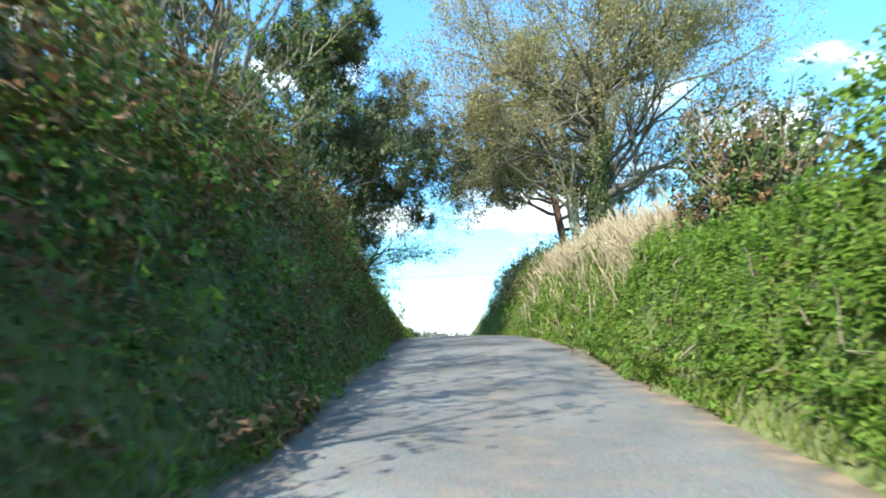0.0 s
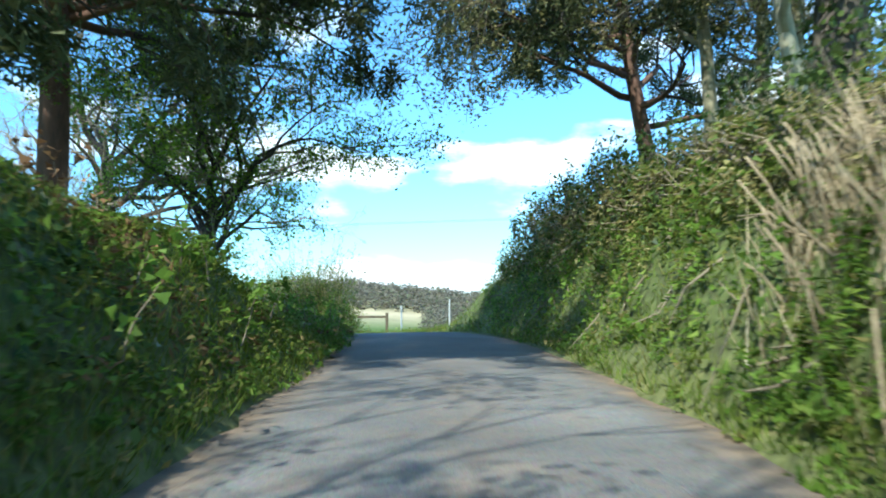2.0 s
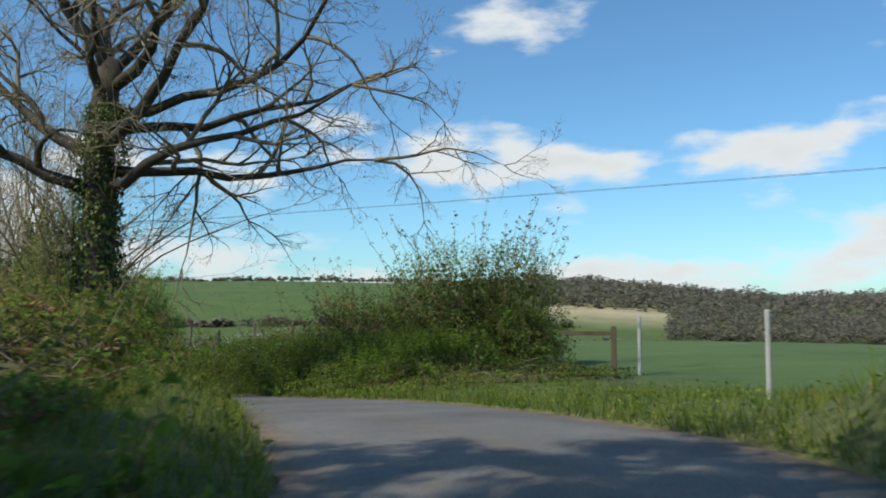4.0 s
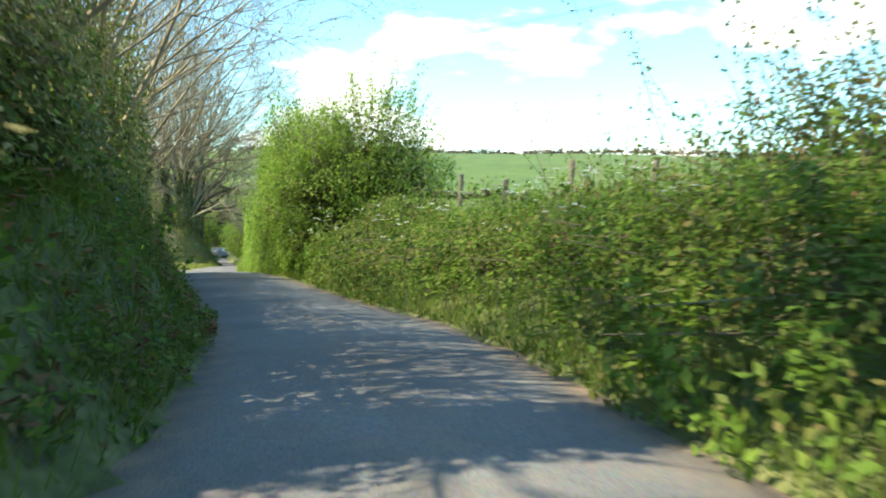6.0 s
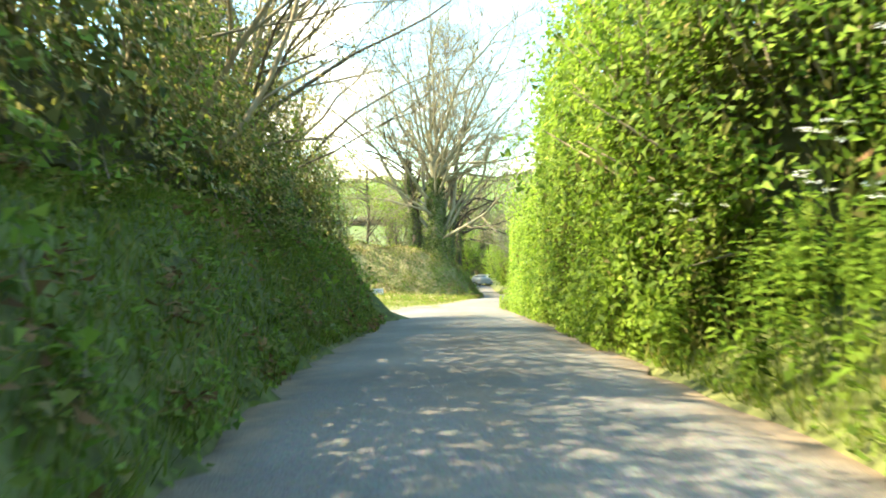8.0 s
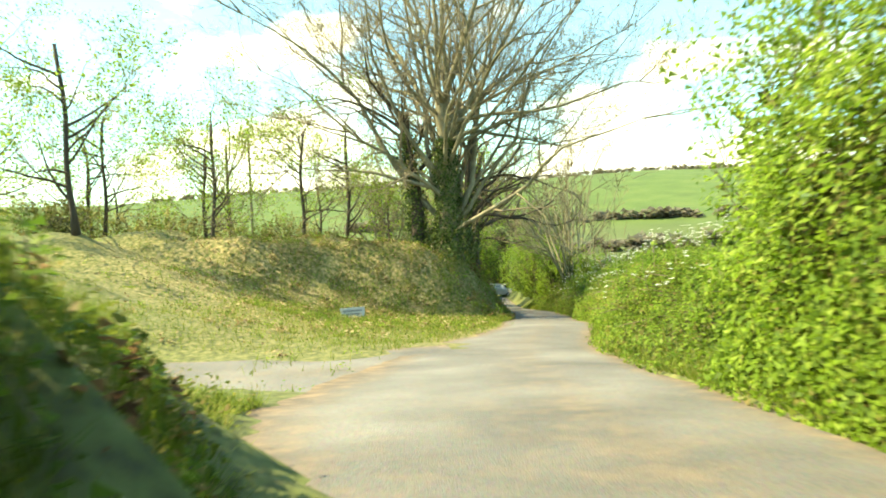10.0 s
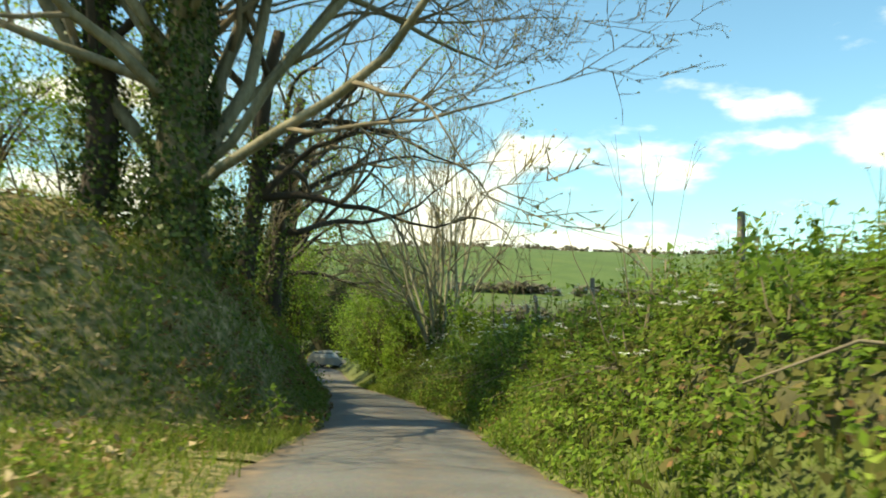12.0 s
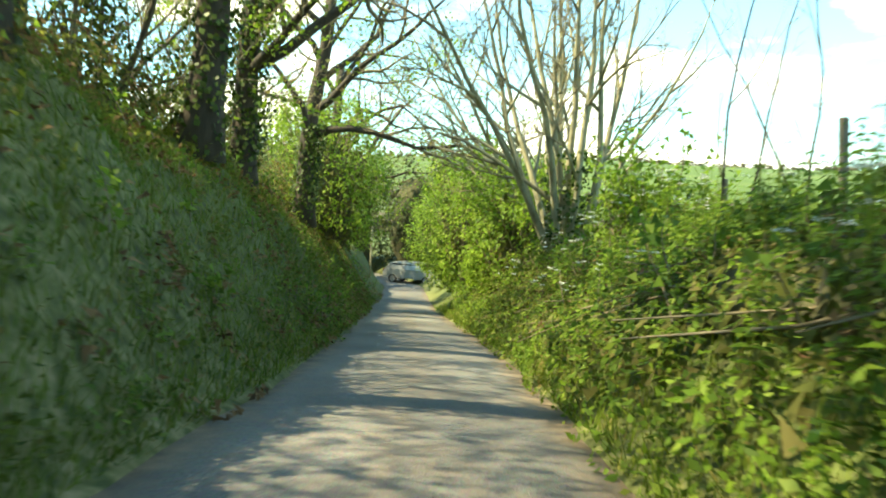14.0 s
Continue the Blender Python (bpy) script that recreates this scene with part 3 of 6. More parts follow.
def strip_mesh(name, line, left, right_w, rise=0.0):
    """A cambered road strip along a line, with an edge attribute."""
    g = unit(np.gradient(line[:, :2], axis=0))
    right = np.stack([g[:, 1], -g[:, 0]], -1)
    u = np.linspace(-1, 1, 15)
    rag = 0.12 * wobble(line[:, 0], line[:, 1], 1.7, 2.0)
    v = np.empty((len(line), 15, 3))
    for k, a in enumerate(u):
        o = a * ((right_w if a > 0 else left) + (rag * (1 if a > 0 else -1) + 0.1 * wobble(line[:, 0] * 3, line[:, 1] * 3, 1.1, a) if abs(a) > 0.9 else 0))
        v[:, k, :2] = line[:, :2] + right * np.broadcast_to(o, (len(line),))[:, None]
        v[:, k, 2] = line[:, 2] + 0.035 - 0.045 * a * a + rise + 0.012 * wobble(v[:, k, 0], v[:, k, 1], 1.5)
    n, m = v.shape[:2]
    i, j = np.meshgrid(np.arange(n - 1), np.arange(m - 1), indexing="ij")
    q = np.stack([i * m + j, i * m + j + 1, (i + 1) * m + j + 1, (i + 1) * m + j], -1).reshape(-1, 4)
    me = mesh_from_arrays(name, v.reshape(-1, 3), q.ravel(), np.full(len(q), 4))
    at = me.attributes.new("edge", "FLOAT", "POINT")
    e = np.clip((np.abs(u) - 0.72) / 0.28, 0, 1)
    centre = 0.25 * np.exp(-(u / 0.16) ** 2)
    at.data.foreach_set("value", np.tile((e + centre).astype(np.float32), n))
    return me


def build_roads():
    s = np.arange(len(LANE)) * STEP
    me = strip_mesh("road", LANE, half_left(s), half_right(s))
    tagged(link_part("road", me, ROAD, smooth=True), "narrow worn tarmac lane with muddy crumbling edges", "road", kind="structure")
    me = strip_mesh("road", SIDE, np.linspace(2.6, 1.9, len(SIDE)), np.linspace(2.6, 1.9, len(SIDE)), -0.012)
    tagged(link_part("road", me, ROAD, smooth=True), "side lane of pale worn tarmac joining the lane", "road", kind="structure")


build_ground()
build_roads()

# ---------------------------------------------------------------- places along the lane
LANE_S = np.arange(len(LANE)) * STEP


def beside(s, e, side):
    """Places e metres beyond the road's edge at the stations s; side -1 is left, 1 right."""
    s = np.asarray(s, float)
    p = np.stack([np.interp(s, LANE_S, LANE[:, k]) for k in range(2)], -1)
    r = unit(np.stack([np.interp(s, LANE_S, LANE_RIGHT[:, k]) for k in range(2)], -1))
    return p + r * (side * ((half_left(s) if side < 0 else half_right(s)) + e))[:, None], r


for _side, _s0, _s1 in BANKS:
    build_bank("steep rough bank of grass and soil beside the lane", _side, _s0, _s1)


def on_ground(xy):
    return np.concatenate([xy, height(xy[:, 0], xy[:, 1])[:, None]], -1)


# ---------------------------------------------------------------- plants
def bend_path(start, d, length, rng, n, bend, lift):
    d = np.asarray(d, float)
    d = d / math.sqrt(d @ d)
    j = rng.normal(0, bend, (n, 3))
    j[:, 2] += lift
    ways = np.empty((n + 1, 3))
    ways[0] = start
    for k in range(n):
        d = d + j[k]
        d = d / math.sqrt(d @ d)
        ways[k + 1] = d * (length / n)
    return np.cumsum(ways, 0), d


def branch(T, start, d, length, r, depth, rng, P, tips):
    """One limb with all that grows from it: thick wood goes into T[0], twigs into T[1]."""
    n = (P.get("last", 1), 3, 5, 9)[min(depth, 3)]
    pts, _ = bend_path(start, d, length, rng, n, P["bend"], P["lift"])
    rad = r * np.linspace(1, 0.14 if depth > 1 else 0.3, n + 1)
    T[0 if r > P.get("split", 0.09) else 1].add(pts, rad, 9 if r > 0.2 else 6 if r > 0.06 else 4 if r > 0.025 else 3)
    if depth == 0:
        tips.append(np.stack([(pts[0] + pts[-1]) / 2, pts[-1]]))
        return
    kids = P["kids"][-depth] if depth <= len(P["kids"]) else 5
    u = rng.uniform(0.1, 0.9, kids)
    sp = rng.normal(size=(kids, 3))
    an = np.radians(rng.uniform(*P["angle"], kids))
    ln = rng.uniform(0.7, 1.2, kids)
    for k in range(kids):
        end = k >= kids - 2 and depth > 1
        f = 0.985 if end else P["from"] + (1 - P["from"]) * (k + u[k]) / kids
        if end:
            an[k] *= 0.6
            ln[k] *= 1.25
        i = min(int(f * n), n - 1)
        seg = pts[i + 1] - pts[i]
        at = pts[i] + seg * (f * n - i)
        along = seg / (math.sqrt(seg @ seg) + 1e-9)
        side = sp[k] - along * (sp[k] @ along)
        side = side / (math.sqrt(side @ side) + 1e-9)
        nd = along * math.cos(an[k]) + side * math.sin(an[k]) + np.array([0, 0, P.get("up", 0.1)])
        branch(T, at, nd, length * P["ratio"] * ln[k] * (1.15 - 0.5 * f), max(r * P.get("slim", 0.52) * (1.1 - 0.5 * f), P["thin"]), depth - 1, rng, P, tips)


TREE_DEFAULT = {"kids": (4, 5, 5), "ratio": 0.55, "angle": (28, 62), "bend": 0.14, "lift": 0.03, "from": 0.25, "thin": 0.006, "up": 0.1}


def tip_leaves(tips, per, spread, size, rng, name, **kw):
    p = np.concatenate(tips)
    pos = np.repeat(p, per, 0) + rng.normal(0, spread, (len(p) * per, 3))
    return leaf_mesh(name, pos, size, rng, tri=True, aspect=0.8, **kw)


def ivy_coat(base, top, r0, r1, count, rng, size=0.1, lean=(0, 0)):
    t = rng.uniform(0, 1, count) ** 0.9
    a = rng.uniform(0, 2 * np.pi, count)
    r = (r0 + (r1 - r0) * t) * (1 + 0.35 * wobble(a * 2, t * 9, 1.0, 2.0)) + rng.normal(0, 0.07, count)
    pos = np.stack([base[0] + lean[0] * t + np.cos(a) * r, base[1] + lean[1] * t + np.sin(a) * r, base[2] + (top - base[2]) * t], -1)
    return leaf_mesh("ivy", pos, size, rng, up=0.1, aspect=0.85, outward=np.stack([np.cos(a), np.sin(a), 0 * a], -1) * 1.5)


def tree(name, label, at, limbs, P=None, bark=BARK_OAK, twig=None, leaf=None, seed=1, trunk=None, ivy=None, category="tree", group="", depth=3, sink=0.12):
    """A tree: limbs are (start height, direction, length, radius); trunk (height, radius, lean x, lean y)."""
    rng = np.random.default_rng(seed)
    P = {**TREE_DEFAULT, **(P or {})}
    z = height_at(*at) - sink
    root = thing(name, label, category, (at[0], at[1], z), group)
    T, tips = (Tubes(), Tubes()), []
    lean = np.zeros(2)
    if trunk:
        h, r, lx, ly = trunk
        lean = np.array([lx, ly])
        f = np.linspace(0, 1, 9)
        pts = np.stack([lx * f ** 1.4 + 0.06 * np.sin(f * 9 + seed), ly * f ** 1.4 + 0.06 * np.cos(f * 7 + seed), h * f], -1)
        T[0].add(pts, r * (1 - 0.4 * f) * (1 + 0.6 * np.exp(-f * 14)), 12)
    if T[0].n:
        link_part("trunk", T[0].mesh("trunk"), bark, root, smooth=True)
    for h0, d, ln, r in limbs:
        f = h0 / trunk[0] if trunk else 0
        st = (lean[0] * f ** 1.4, lean[1] * f ** 1.4, h0)
        L = Tubes()
        branch((L, T[1]), st, d, ln, r, depth, rng, P, tips)
        if L.n:
            link_part("limb" if trunk else "stem", L.mesh("limb"), bark, root, smooth=True)
    if T[1].n:
        link_part("twig_mass", T[1].mesh("twigs"), twig or bark, root)
    for k in (leaf or ()):
        mat, per, spread, size, lab = k
        link_part("crown", tip_leaves(tips, per, spread, size, rng, "crown"), mat, root, lab)
    for k in (ivy or ()):
        b, t, r0, r1, c = k
        link_part("ivy", ivy_coat((0, 0, b), t, r0, r1, c, rng, lean=lean * (t / trunk[0] if trunk else 0)), IVY, root, "dark glossy ivy")
    return root


def spray_dirs(n, tilt, rng, az0=0, span=360):
    """n directions fanned round the trunk, tilted from upright by the given degrees."""
    out = []
    for k in range(n):
        a = radians(az0 + span * (k + rng.uniform(-0.3, 0.3)) / n)
        t = radians(rng.uniform(*tilt))
        out.append((math.sin(t) * math.cos(a), math.sin(t) * math.sin(a), math.cos(t)))
    return out


def hedge(name, label, s0, s1, side, ec, wc, hc, count, leaves, size=0.08, seed=3, shoots=0, shoot_h=0.8, stems=0, core=True, top_sharp=0.7, lumps=0.22, category="hedge"):
    """A long mass of leaves along the lane. ec, wc, hc: centre beyond the road's edge, half width, height (numbers or functions of s)."""
    rng = np.random.default_rng(seed)
    near = name == "bramble_hedge"
    fn = lambda v, s: v(s) if callable(v) else np.full(np.shape(s), float(v))
    c, _ = beside(np.array([(s0 + s1) / 2]), 0, side)
    root = thing(name, label, category, (c[0, 0], c[0, 1], height_at(*c[0])))
    o = np.array(root.location)

    def shell(s, phi, r):
        lump = 1 + lumps * wobble(s * 0.45, phi * 2.4, 1.1, seed) + 0.5 * lumps * wobble(s * 0.95, phi * 6.5, 1.3, seed + 2)
        w, h = fn(wc, s) * lump, fn(hc, s) * lump
        x = np.cos(phi) * np.abs(np.cos(phi)) ** -0.25
        xy, right = beside(s, np.maximum(fn(ec, s) + w * x * r, -0.15), side)
        g = height(xy[:, 0], xy[:, 1])
        z = g + h * np.sin(phi) ** top_sharp * r
        out = np.concatenate([right * (side * np.cos(phi))[:, None], np.sin(phi)[:, None]], -1)
        return np.concatenate([xy, z[:, None]], -1), out

    qs = np.linspace(0.4, np.pi - 0.02, 241)
    sm = np.array([(s0 + s1) / 2])
    arc = np.hypot(np.diff(float(fn(wc, sm)[0]) * np.cos(qs)), np.diff(float(fn(hc, sm)[0]) * np.sin(qs) ** top_sharp))
    arc = np.concatenate([[0], np.cumsum(arc)]) / arc.sum()
    even = lambda k: np.interp(rng.uniform(0, 1, k), arc, qs)
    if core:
        # inner layer of leaves, coloured darker as shade
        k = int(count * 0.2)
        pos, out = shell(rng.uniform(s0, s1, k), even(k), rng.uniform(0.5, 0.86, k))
        link_part("foliage", leaf_mesh("leaves", pos - o, 0.125, rng, up=0.0, aspect=0.8, outward=out * 1.5, tri=True), SHADE_LEAF, root, "inner leaves with shade in their dark colour")
        # one closed sheet, coloured dark for the shade behind the leaves
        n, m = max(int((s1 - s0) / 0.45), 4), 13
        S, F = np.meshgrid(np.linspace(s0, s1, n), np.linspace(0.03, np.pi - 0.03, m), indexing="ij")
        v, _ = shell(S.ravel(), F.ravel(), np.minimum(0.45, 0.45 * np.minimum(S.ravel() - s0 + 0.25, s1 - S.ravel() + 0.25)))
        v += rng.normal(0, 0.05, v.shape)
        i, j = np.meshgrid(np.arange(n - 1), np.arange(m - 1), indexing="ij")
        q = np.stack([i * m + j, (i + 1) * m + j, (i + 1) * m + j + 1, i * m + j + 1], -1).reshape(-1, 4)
        link_part("inner_growth_shade", mesh_from_arrays("inner_growth_shade", v - o, q.ravel(), np.full(len(q), 4)), CORE, root, "inner growth as one sheet, shade in its dark colour")
    for mat, share, sz, lab in leaves:
        n = int(count * share * 0.9)
        # leaves sit in clumps
        k = max(n // 14, 1)
        sc, pc = rng.uniform(s0, s1, k), even(k)
        idx = rng.integers(0, k, n)
        s = np.clip(sc[idx] + rng.normal(0, 0.16, n), s0, s1)
        phi = np.clip(pc[idx] + rng.normal(0, 0.06, n), 0.02, np.pi - 0.02)
        rc = 1.08 - np.abs(rng.normal(0.0, 0.19, k))
        pos, out = shell(s, phi, np.clip(rc[idx] + rng.normal(0, 0.05, n), 0.55, 1.25))
        link_part("foliage", leaf_mesh("leaves", pos - o, sz * 1.15, rng, up=0.25, outward=out, tri=not near), mat, root, lab)
    T = Tubes()
    tips = []
    ss, ph = rng.uniform(s0, s1, stems), rng.uniform(0.5, 2.6, stems)
    A, _ = shell(ss, ph, np.full(stems, 0.35))
    B, _ = shell(np.clip(ss + rng.normal(0, 0.4, stems), s0, s1), np.clip(ph + rng.normal(0, 0.3, stems), 0.2, 2.9), rng.uniform(0.95, 1.2, stems))
    for a, b in zip(A - o, B - o):
        T.add([a, (a + b) / 2 + rng.normal(0, 0.1, 3), b], [0.02, 0.013, 0.005], 3)
    A, out = shell(rng.uniform(s0, s1, shoots), rng.uniform(0.7, 2.4, shoots), np.full(shoots, 0.85))
    for a, ov in zip(A - o, out):
        d = np.array([ov[0] * 0.5, ov[1] * 0.5, 1.0]) + rng.normal(0, 0.25, 3)
        pts, _ = bend_path(a, d, shoot_h * rng.uniform(0.5, 1.4), rng, 5, 0.1, 0.03)
        T.add(pts, np.linspace(0.011, 0.003, 6), 3)
        tips.append(pts[2:])
    if T.n:
        link_part("stem_tangle", T.mesh("stems"), TWIG, root, "thin brown stems")
    if tips:
        link_part("shoot_foliage", tip_leaves(tips, 5, 0.07, size, rng, "shoot_leaves"), leaves[0][0], root)
    return root


def shrub(name, label, at, radius, tall, count, leaves, seed=5, shoots=40, shoot_h=0.9, stems=30, squash=1.0, category="bush", group="", z=None, lump=0.3, shoot_leaf=6):
    """A free-standing bush: stems from one foot, a ragged crown of leaves and shoots that stick out of it."""
    rng = np.random.default_rng(seed)
    z = height_at(*at) - 0.05 if z is None else z
    root = thing(name, label, category, (at[0], at[1], z), group)

    def shell(u, a, r):
        l = 1 + lump * wobble(a * 1.5, u * 3, 1.2, seed) + 0.12 * wobble(a * 5, u * 7, 1.3, seed)
        rr = radius * np.sqrt(np.clip(1 - (np.abs(u - 0.45) / 0.58) ** 2.4, 0, 1)) * l * r
        return np.stack([np.cos(a) * rr, np.sin(a) * rr * squash, tall * u * (0.4 + 0.6 * r) * (0.9 + 0.1 * l)], -1)

    # dark sheet in the bush's middle, painted as its inner shade
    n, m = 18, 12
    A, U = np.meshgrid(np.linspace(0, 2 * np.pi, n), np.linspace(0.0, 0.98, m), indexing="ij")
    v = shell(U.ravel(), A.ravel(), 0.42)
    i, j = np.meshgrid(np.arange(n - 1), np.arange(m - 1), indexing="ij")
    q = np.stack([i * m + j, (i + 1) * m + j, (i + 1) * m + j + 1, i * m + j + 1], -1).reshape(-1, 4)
    link_part("inner_growth_shade", mesh_from_arrays("inner_growth_shade", v, q.ravel(), np.full(len(q), 4)), CORE, root, "inner growth as one sheet, shade in its dark colour")
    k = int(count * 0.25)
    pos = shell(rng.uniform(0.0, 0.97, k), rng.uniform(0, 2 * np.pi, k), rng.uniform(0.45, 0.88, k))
    link_part("foliage", leaf_mesh("leaves", pos, 0.13, rng, up=0.0, aspect=0.8, outward=unit(pos - np.array([0, 0, tall * 0.4])), tri=True), SHADE_LEAF, root, "inner leaves with shade in their dark colour")
    for mat, share, sz, lab in leaves:
        k = int(count * share)
        c = max(k // 14, 1)
        uc, ac, rc = rng.uniform(0.02, 1.0, c), rng.uniform(0, 2 * np.pi, c), 1.1 - np.abs(rng.normal(0.0, 0.2, c))
        idx = rng.integers(0, c, k)
        pos = shell(np.clip(uc[idx] + rng.normal(0, 0.025, k), 0, 1), ac[idx] + rng.normal(0, 0.09, k), np.clip(rc[idx] + rng.normal(0, 0.05, k), 0.5, 1.3))
        out = unit(pos - np.array([0, 0, tall * 0.4]))
        link_part("foliage", leaf_mesh("leaves", pos, sz * 1.15, rng, up=0.25, outward=out, tri=True), mat, root, lab)
    T, tips = Tubes(), []
    for _ in range(stems):
        a = rng.uniform(0, 2 * np.pi)
        b = shell(np.array([rng.uniform(0.4, 0.95)]), np.array([a]), np.array([rng.uniform(0.8, 1.1)]))[0]
        T.add([np.array([math.cos(a), math.sin(a), 0]) * radius * 0.25, b * 0.5 + rng.normal(0, 0.1, 3), b], [0.04, 0.025, 0.006], 4)
    for _ in range(shoots):
        a = rng.uniform(0, 2 * np.pi)
        p = shell(np.array([rng.uniform(0.55, 1.0)]), np.array([a]), np.array([0.85]))[0]
        d = np.array([math.cos(a) * 0.45, math.sin(a) * 0.45, 1.0]) + rng.normal(0, 0.2, 3)
        pts, _ = bend_path(p, d, shoot_h * rng.uniform(0.5, 1.5), rng, 5, 0.09, 0.04)
        T.add(pts, np.linspace(0.012, 0.003, 6), 3)
        tips.append(pts[1:])
    if T.n:
        link_part("stem_tangle", T.mesh("stems"), TWIG, root, "thin brown stems")
    if tips and shoot_leaf:
        link_part("shoot_foliage", tip_leaves(tips, shoot_leaf, 0.06, leaves[0][2], rng, "shoot_leaves"), leaves[0][0], root)
    return root


# ---------------------------------------------------------------- lower lane, right-hand bank
S_Y = lambda y: S_OF(0.4, y)
hedge("hedge", "ivy and bramble hedge on the bank top, thick and green", S_Y(-8), S_Y(7.2), 1, 2.0, 1.2, lambda s: table(s, (S_Y(-8), 2.4), (S_Y(3), 1.8), (S_Y(7), 1.0)), 11000,
      [(GREEN, 0.6, 0.10, ""), (IVY, 0.4, 0.08, "dark ivy leaves")], seed=11, shoots=60, stems=60)
hedge("hedge", "hedge cut back to dry straw-coloured stems on the bank", S_Y(12), S_Y(25), 1, 2.5, 0.9, 0.8, 4500,
      [(BRAMBLE, 0.4, 0.07, ""), (STRAW, 0.6, 0.09, "dry straw-coloured leaves")], seed=12, stems=80, shoots=0)
hedge("hedge", "clipped grey-green hedge of ivy and bare stems", S_Y(23.5), S_Y(41.8), 1, 1.85, 1.1, lambda s: table(s, (S_Y(23), 1.0), (S_Y(28), 1.2), (S_Y(34), 1.6), (S_Y(40), 1.5), (S_Y(42), 1.0)), 24000,
      [(IVY, 0.35, 0.075, "dark ivy leaves"), (BRAMBLE, 0.4, 0.07, ""), (OLIVE, 0.25, 0.06, "pale buds")], seed=13, shoots=220, shoot_h=0.7, stems=900)


hedge("weed_bank", "lush nettles and weeds covering the sunny bank", S_Y(-6), S_Y(24), 1, 0.5, 0.55, 0.4, 15000,
      [(GREEN, 0.75, 0.075, "fresh green leaves"), (BRAMBLE, 0.25, 0.07, "")], seed=43, shoots=60, shoot_h=0.3, stems=40, core=False, lumps=0.35, category="weeds")
hedge("weed_bank", "weeds and brambles low on the bank", S_Y(24), S_Y(42.5), 1, 0.85, 0.85, 0.4, 9000,
      [(GREEN, 0.5, 0.075, "fresh green leaves"), (BRAMBLE, 0.5, 0.07, "")], seed=44, shoots=40, shoot_h=0.3, stems=30, core=False, lumps=0.35, category="weeds")


for lab, s0, s1, e, w, h, n, mix, sd in (
        ("ferns, nettles and dead bracken on the steep shaded bank", S_Y(-6), S_Y(20.5), 0.85, 0.85, 0.3, 30000, (0.24, 0.34, 0.42), 45), ("grass and weeds on the steep bank shoulder", S_Y(20), S_Y(42), 0.8, 0.8, 0.22, 12000, (0.5, 0.45, 0.05), 46),
        ("weeds and ferns on the steep grassy bank", S_OAK - 2, S_CORNER - 3, 0.7, 0.75, 0.26, 18000, (0.4, 0.45, 0.15), 47), ("weeds and dead bracken on the steep bank", S_BEECH - 2, S_OF(-100, 119), 1.2, 1.3, 0.26, 18000, (0.2, 0.42, 0.38), 48)):
    hedge("weed_bank", lab, s0, s1, -1, e, w, h, n, [(GREEN, mix[0], 0.065, "fresh green leaves"), (BRAMBLE, mix[1], 0.062, ""), (BRACKEN, mix[2], 0.075, "brown dead leaves")], seed=sd, shoots=60, shoot_h=0.4, stems=0, core=False, lumps=0.35, category="weeds")


def dry_stalks():
    """A flailed hedge: a thick stand of split, bleached stems of all leans."""
    rng = np.random.default_rng(21)
    n = 2500
    s = rng.uniform(S_Y(12.2), S_Y(25), n)
    e = rng.normal(1.45, 0.42, n)
    base = on_ground(beside(s, e, 1)[0])
    root = thing("flailed_hedge", "flailed hedge of pale split bare stems along the bank top", "hedge", tuple(base[0]), kind="stuff")
    link_part("stalk_cover", blade_mesh("stalks", np.repeat(base, 3, 0) + rng.normal(0, 0.12, (3 * n, 3)) * (1, 1, 0) - base[0], 0.7, 0.5, rng, width=0.01), STRAW, root)
    T = Tubes()
    for k in range(n):
        h = rng.uniform(0.4, 1.0) * (1.3 if e[k] > 1.7 else 1.0)
        pts, _ = bend_path(base[k] - base[0] - (0, 0, 0.05), (rng.normal(0, 0.3) - 0.15, rng.normal(0, 0.3), 1), h, rng, 3, 0.2, -0.01)
        T.add(pts, np.linspace(1, 0.6, 4) * rng.uniform(0.007, 0.02), 4)
    link_part("thick_stalk_cover", T.mesh("thick_stalks"), DEAD_STEM, root)


dry_stalks()
shrub("ivy_stump", "dead tree stump smothered in dark ivy with curling stems", (4.8, 11.6), 1.15, 2.5, 5200, [(IVY, 0.75, 0.075, ""), (BRACKEN, 0.25, 0.08, "brown dead leaves")],
      seed=14, shoots=60, shoot_h=0.6, stems=140, category="stump", shoot_leaf=0)

# the big oak and its neighbours above the right-hand bank
_r = np.random.default_rng(31)
tree("oak_tree", "tall budding oak with ivy-clad trunk above the bank", (5.7, 29.2), [(3.4 + 0.2 * k, d, 7.0 - 0.1 * k, 0.12) for k, d in enumerate(spray_dirs(24, (48, 90), _r))] + [(6.6, (0.05, 0.1, 1), 5.5, 0.15), (6.8, (-0.45, -0.2, 0.9), 5.5, 0.13), (6.8, (0.5, 0.2, 0.9), 5.5, 0.13), (4.2, (-0.85, -0.2, 0.5), 5.8, 0.12), (3.2, (0.9, -0.4, 0.3), 5.4, 0.16)],
     {"kids": (6, 7, 6), "bend": 0.17, "lift": 0.03, "thin": 0.008}, BARK_OAK, TWIG, [(OLIVE, 6, 0.2, 0.076, "yellow-brown opening buds")], 41, (8.0, 0.4, 0.5, -0.3), [(0.0, 6.0, 0.48, 0.36, 3000)])
